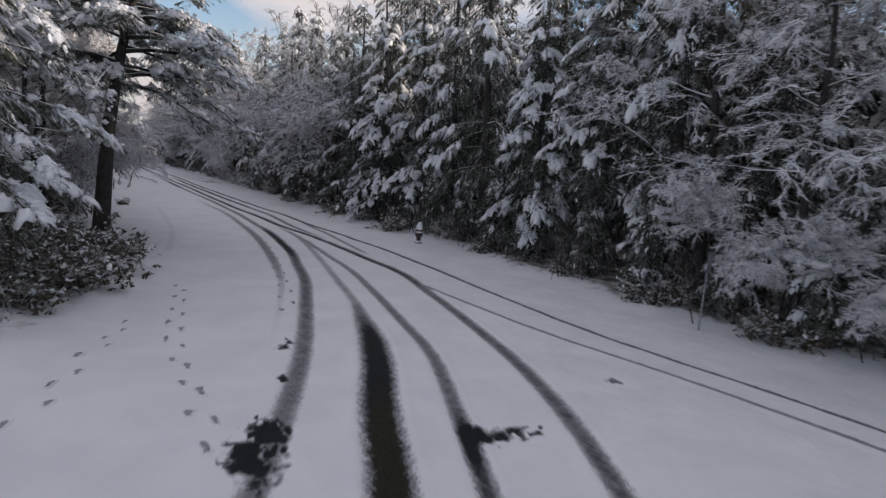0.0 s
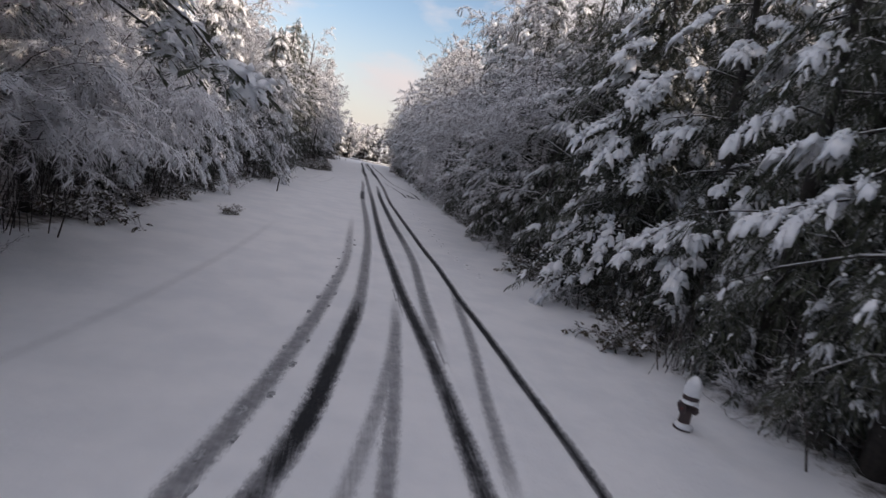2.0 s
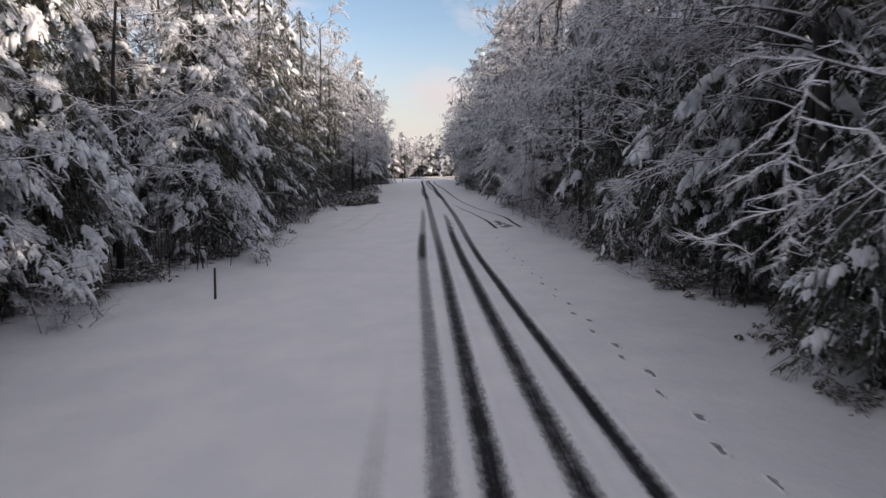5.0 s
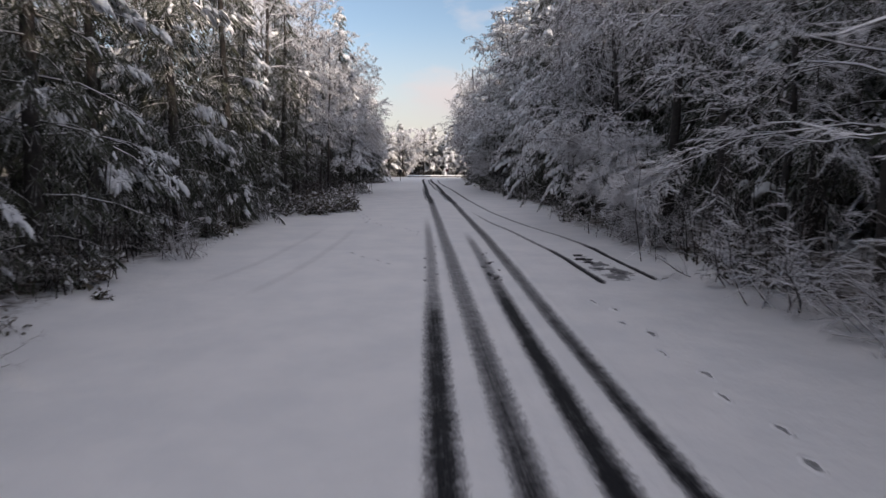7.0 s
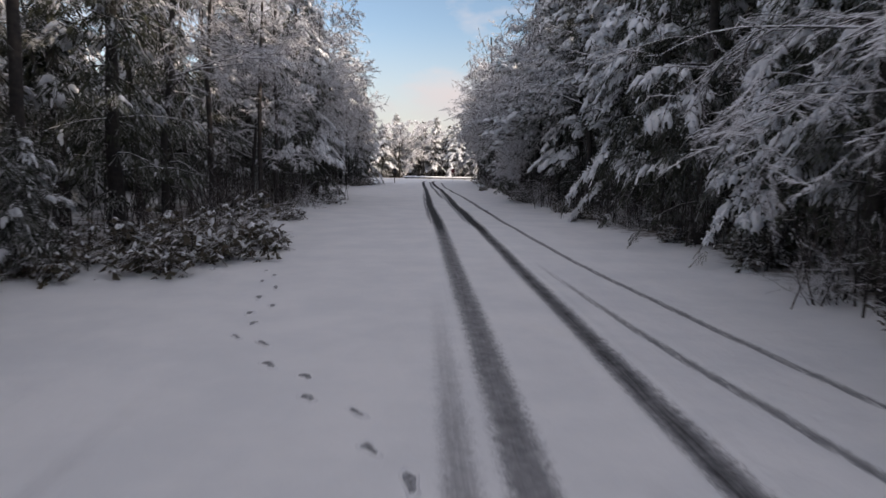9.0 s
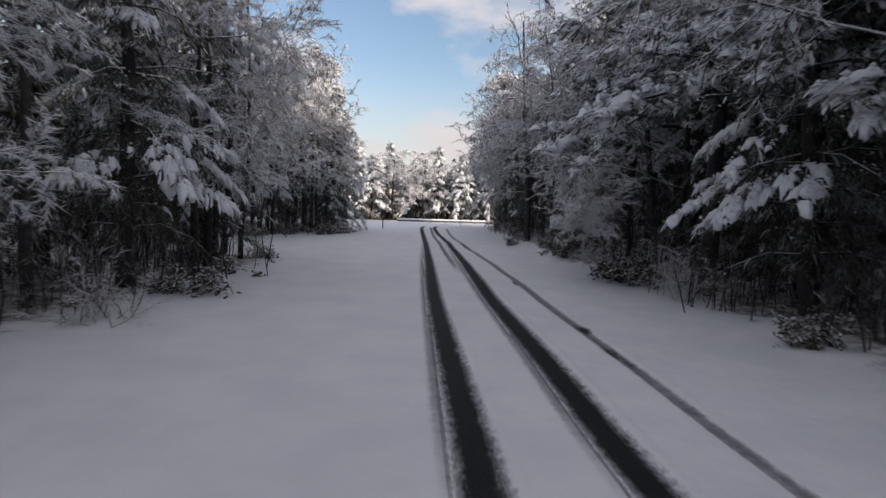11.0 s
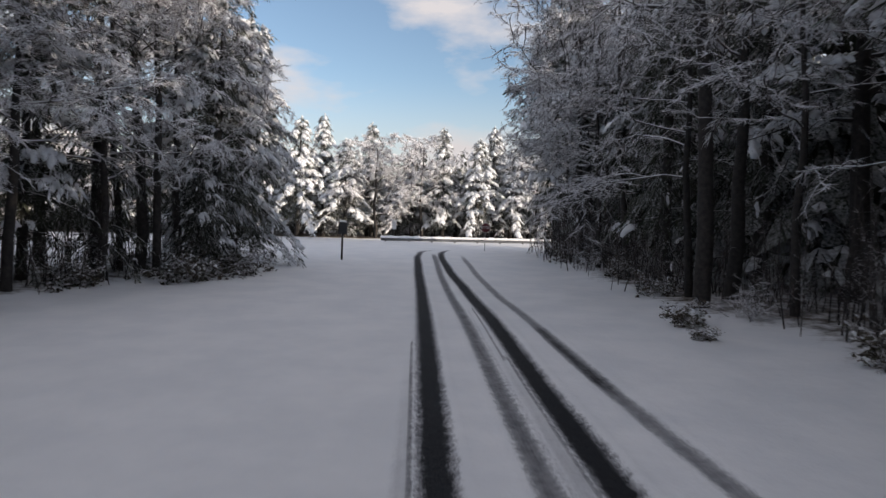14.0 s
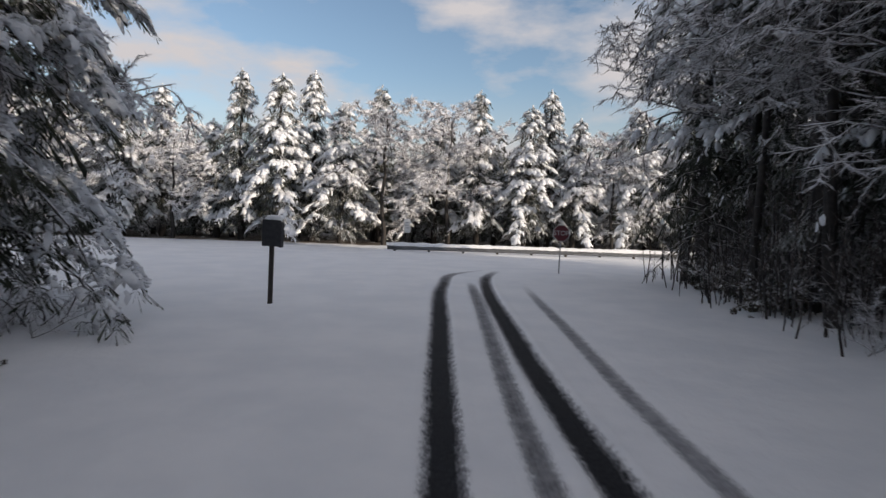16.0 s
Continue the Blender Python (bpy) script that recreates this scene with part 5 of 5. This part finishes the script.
def text_part(name, body, size, mat, parent, m):
    cu = bpy.data.curves.new(name, "FONT")
    cu.body, cu.size, cu.align_x, cu.align_y, cu.extrude = body, size, "CENTER", "CENTER", 0.002
    ob = new(name, cu)
    bpy.context.view_layer.update()
    me = bpy.data.meshes.new_from_object(ob.evaluated_get(bpy.context.evaluated_depsgraph_get()))
    bpy.data.objects.remove(ob)
    me.transform(m)
    me.materials.clear()
    me.materials.append(mat)
    return under(name, me, parent)


def stop_sign(x, y, z):
    thing = tagged(new("stop_sign"), "red octagonal stop sign on a thin steel post in snow", "road sign")
    part("post", box(bmesh.new(), -0.022, 0.0, -0.3, 0.022, 0.03, 1.78, 0.005), STEEL, thing)
    up = pose(0, -0.012, 1.5, 90, 0, 0)
    face = part("plate", lathe([(0.325, -0.004), (0.325, 0.004)], 8, up @ pose(0, 0, 0, 0, 0, 22.5)), WHITE, thing)
    part("red_field", lathe([(0.3, 0.004), (0.3, 0.009)], 8, up @ pose(0, 0, 0, 0, 0, 22.5)), RED, face, "faded red face")
    text_part("lettering", "STOP", 0.24, WHITE, face, up @ Matrix.Translation((0, 0, 0.012)))
    part("snow_cap", snow_lump(0.13, 0.02, 0.035, 2, Matrix.Translation((0, -0.012, 1.8))), SNOW, thing, smooth=True)
    thing.matrix_basis = pose(x, y, z, 0, 1.0, 4)
    return thing


stop_sign(5.2, 152.97, float(rise(153)))


def post_board(x, y, z):
    thing = tagged(new("sign_board"), "dark square board on a wooden post, topped with snow", "sign")
    part("post", box(bmesh.new(), -0.045, -0.03, -0.4, 0.045, 0.05, 1.75, 0.008), WOOD, thing)
    part("board", box(bmesh.new(), -0.2, -0.075, 1.27, 0.21, -0.03, 1.84, 0.012), DARK, thing, "dark grey board")
    part("side_board", box(bmesh.new(), 0.15, -0.03, 1.25, 0.212, 0.14, 1.8, 0.01), DARK, thing)
    part("snow_cap", snow_lump(0.19, 0.1, 0.09, 4, Matrix.Translation((0.02, 0.0, 1.86))), SNOW, thing, "uneven cap of snow", True)
    thing.matrix_basis = pose(x, y, z, 0, 1.2, -3)
    return thing


post_board(-2.84, 144.94, float(rise(144.94)))


def panel_sign(x, y, z):
    thing = tagged(new("panel_sign"), "narrow white sign panel on two dark posts behind the guard rail", "road sign")
    for dx in (-0.11, 0.11):
        part("post", box(bmesh.new(), dx - 0.03, 0, -0.3, dx + 0.03, 0.05, 1.85, 0.006), WOOD, thing)
    part("panel", box(bmesh.new(), -0.18, -0.02, 1.12, 0.18, -0.002, 1.9, 0.006), WHITE, thing, "plain white panel")
    for k, w in enumerate((0.2, 0.24, 0.16)):
        part("line_of_writing", box(bmesh.new(), -w / 2, -0.026, 1.68 - 0.15 * k, w / 2, -0.019, 1.72 - 0.15 * k), STEEL, thing)
    thing.matrix_basis = pose(x, y, z, 0, -1.0, 2)
    return thing


panel_sign(-1.0, 164.4, float(rise(164.4)) - 0.1)


def guard_rail(x0, x1, y):
    thing = tagged(new("guard_rail"), "low steel guard rail covered with snow across the road's end", "guard rail")
    z = float(rise(y))
    wave = [(0.0, 0.06), (0.05, 0.1), (0.0, 0.15), (0.05, 0.2), (0.05, 0.22), (0.0, 0.27), (0.05, 0.31), (0.0, 0.34)]
    bm = bmesh.new()
    xs = np.linspace(x0, x1, 40)
    rows = [[bm.verts.new((x, y - d + 0.05 * math.sin(x * 0.07), z + 0.03 + h)) for d, h in wave] for x in xs]
    for a, b in zip(rows, rows[1:]):
        for k in range(len(wave) - 1):
            bm.faces.new((a[k], b[k], b[k + 1], a[k + 1]))
    bmesh.ops.solidify(bm, geom=bm.faces[:], thickness=0.012)
    part("beam", bm, STEEL, thing, smooth=True)
    first = None
    for x in np.arange(x0 + 0.4, x1, 1.9):
        if first is None:
            first = part("post", box(bmesh.new(), -0.06, 0.02, -0.4, 0.06, 0.16, 0.36, 0.008), WOOD, thing)
            first.location = (x, y, z)
        else:
            ob = under("post", first.data, thing)
            ob.location = (x, y, z)
    bm = bmesh.new()
    rng = np.random.default_rng(5)
    rows = []
    for x in np.linspace(x0 - 0.05, x1, 160):
        h = 0.13 + 0.02 * rng.normal()
        rows.append([bm.verts.new((x, y + 0.05 * math.sin(x * 0.07) + dy, z + 0.37 + hz * h)) for dy, hz in ((-0.1, -0.5), (-0.08, 0.5), (0.0, 1.0), (0.08, 0.5), (0.1, -0.5))])
    for a, b in zip(rows, rows[1:]):
        for k in range(4):
            bm.faces.new((a[k], b[k], b[k + 1], a[k + 1]))
    part("snow_ridge", bm, SNOW, thing, "ridge of snow along the top", True)
    return thing


guard_rail(-2.05, 34.0, 163.6)


def stake(x, y, z):
    thing = tagged(new("marker_stake"), "thin dark wooden stake standing in the snow", "stake")
    part("shaft", lathe([(0.035, -0.2), (0.034, 0.3), (0.03, 0.75), (0.022, 0.86)], 6), WOOD, thing)
    part("snow_cap", snow_lump(0.035, 0.035, 0.05, 6, Matrix.Translation((0, 0, 0.86))), SNOW, thing, smooth=True)
    thing.matrix_basis = pose(x, y, z, 0, 3, 0)


stake(-5.41, 50.84, 0.0)


def roadside_sign(x, y, z):
    thing = tagged(new("roadside_sign"), "grey metal plate on a thin steel pole under snowy branches", "road sign")
    part("pole", lathe([(0.024, -0.3), (0.024, 2.0)], 10), STEEL, thing)
    part("plate", box(bmesh.new(), -0.26, -0.035, 1.5, 0.26, -0.025, 2.0, 0.004), STEEL, thing, "dull grey plate")
    thing.matrix_basis = pose(x, y, z, 0, 1.5, 20)


roadside_sign(5.1, 8.4, 0.0)


# ---- footprints ----
def footprints():
    """Trails of shoe prints pressed through the snow, with a low rim."""
    rng = np.random.default_rng(17)
    trails = [
        ([(33, 4.15), (38, 3.7), (50, 3.6), (58.3, 3.6), (64.5, 3.5)], 0.78, 0.1),
        ([(13, -3.9), (16.4, -2.95), (18.8, -2.4), (21.7, -1.8), (25, -1.4), (29, -1.0), (38, -0.5)], 0.62, 0.13),
        ([(7.3, -6.6), (11.8, -6.5), (16.7, -5.6)], 0.55, 0.12),
        ([(8.5, -8.7), (13.8, -6.9)], 0.6, 0.1),
        ([(20.2, -5.6), (21.6, -6.2)], 0.5, 0.2),
        ([(66.5, 0.2), (72.5, 0.32)], 0.75, 0.13),
        ([(66.8, 1.85), (71.8, 1.85)], 0.7, 0.13),
        ([(68.8, -0.8), (71.2, -2.5)], 0.75, 0.05),
        ([(75.6, 0.0), (76.9, -0.3), (79.1, -1.8), (80.2, -2.6), (81.8, -2.6), (85.2, -3.4)], 0.62, 0.12),
    ]
    dark, rim = [], []
    sides = 10
    ang = np.arange(sides) * 2 * np.pi / sides
    for line, step, sway in trails:
        p = np.array(line, float)[:, ::-1]
        run = np.r_[0, np.cumsum(np.linalg.norm(np.diff(p, axis=0), axis=1))]
        for k, d in enumerate(np.arange(0.2, run[-1], step)):
            d += rng.uniform(-0.1, 0.1)
            c = np.array([np.interp(d, run, p[:, 0]), np.interp(d, run, p[:, 1])])
            e = np.array([np.interp(d + 0.2, run, p[:, 0]), np.interp(d + 0.2, run, p[:, 1])])
            way = unit((e - c + 1e-6)[None])[0]
            side = np.array([way[1], -way[0]])
            c = c + side * (sway * (1 if k % 2 else -1) + rng.uniform(-0.04, 0.04))
            z = ground_height(c[0], c[1])
            a, b = 0.14 * rng.uniform(0.7, 1.2), 0.06 * rng.uniform(0.7, 1.3)
            waist = 1 - 0.45 * np.exp(-8 * (np.cos(ang) + 0.25) ** 2)
            shape = np.outer(np.cos(ang) * a * rng.uniform(0.75, 1.25, sides), way) + np.outer(np.sin(ang) * b * waist * rng.uniform(0.65, 1.35, sides), side)
            inner = np.column_stack([c + shape, np.full(sides, z + 0.008)])
            mid = np.column_stack([c + shape * 1.35, np.full(sides, z + 0.02) + rng.uniform(0, 0.015, sides)])
            outer = np.column_stack([c + shape * 1.9, np.full(sides, z - 0.02)])
            dark.append((np.vstack([[*c, z + 0.006], inner]), np.array([[0, 1 + i, 1 + (i + 1) % sides] for i in range(sides)])))
            i = np.arange(sides)
            j = (i + 1) % sides
            quads = np.concatenate([np.column_stack([i, i + sides, j + sides, j]), np.column_stack([i + sides, i + 2 * sides, j + 2 * sides, j + sides])])
            if sway != 0.13:
                rim.append((np.vstack([inner, mid, outer]), quads))
    thing = tagged(new("footprints"), "trails of dark shoe prints pressed into the snow", "footprints", kind="stuff")
    tagged(under("print_bed", mesh_of("print_bed", *joined(dark), SLUSH), thing), kind="stuff")
    tagged(under("print_rim", mesh_of("print_rim", *joined(rim), SNOW, True), thing), kind="stuff")


def ground_height(x, y):
    """The ground's height under a point."""
    hit, place, _, _ = bpy.data.objects["ground"].ray_cast(Vector((x, y, 20)), Vector((0, 0, -1)))
    return place.z if hit else 0.0


footprints()
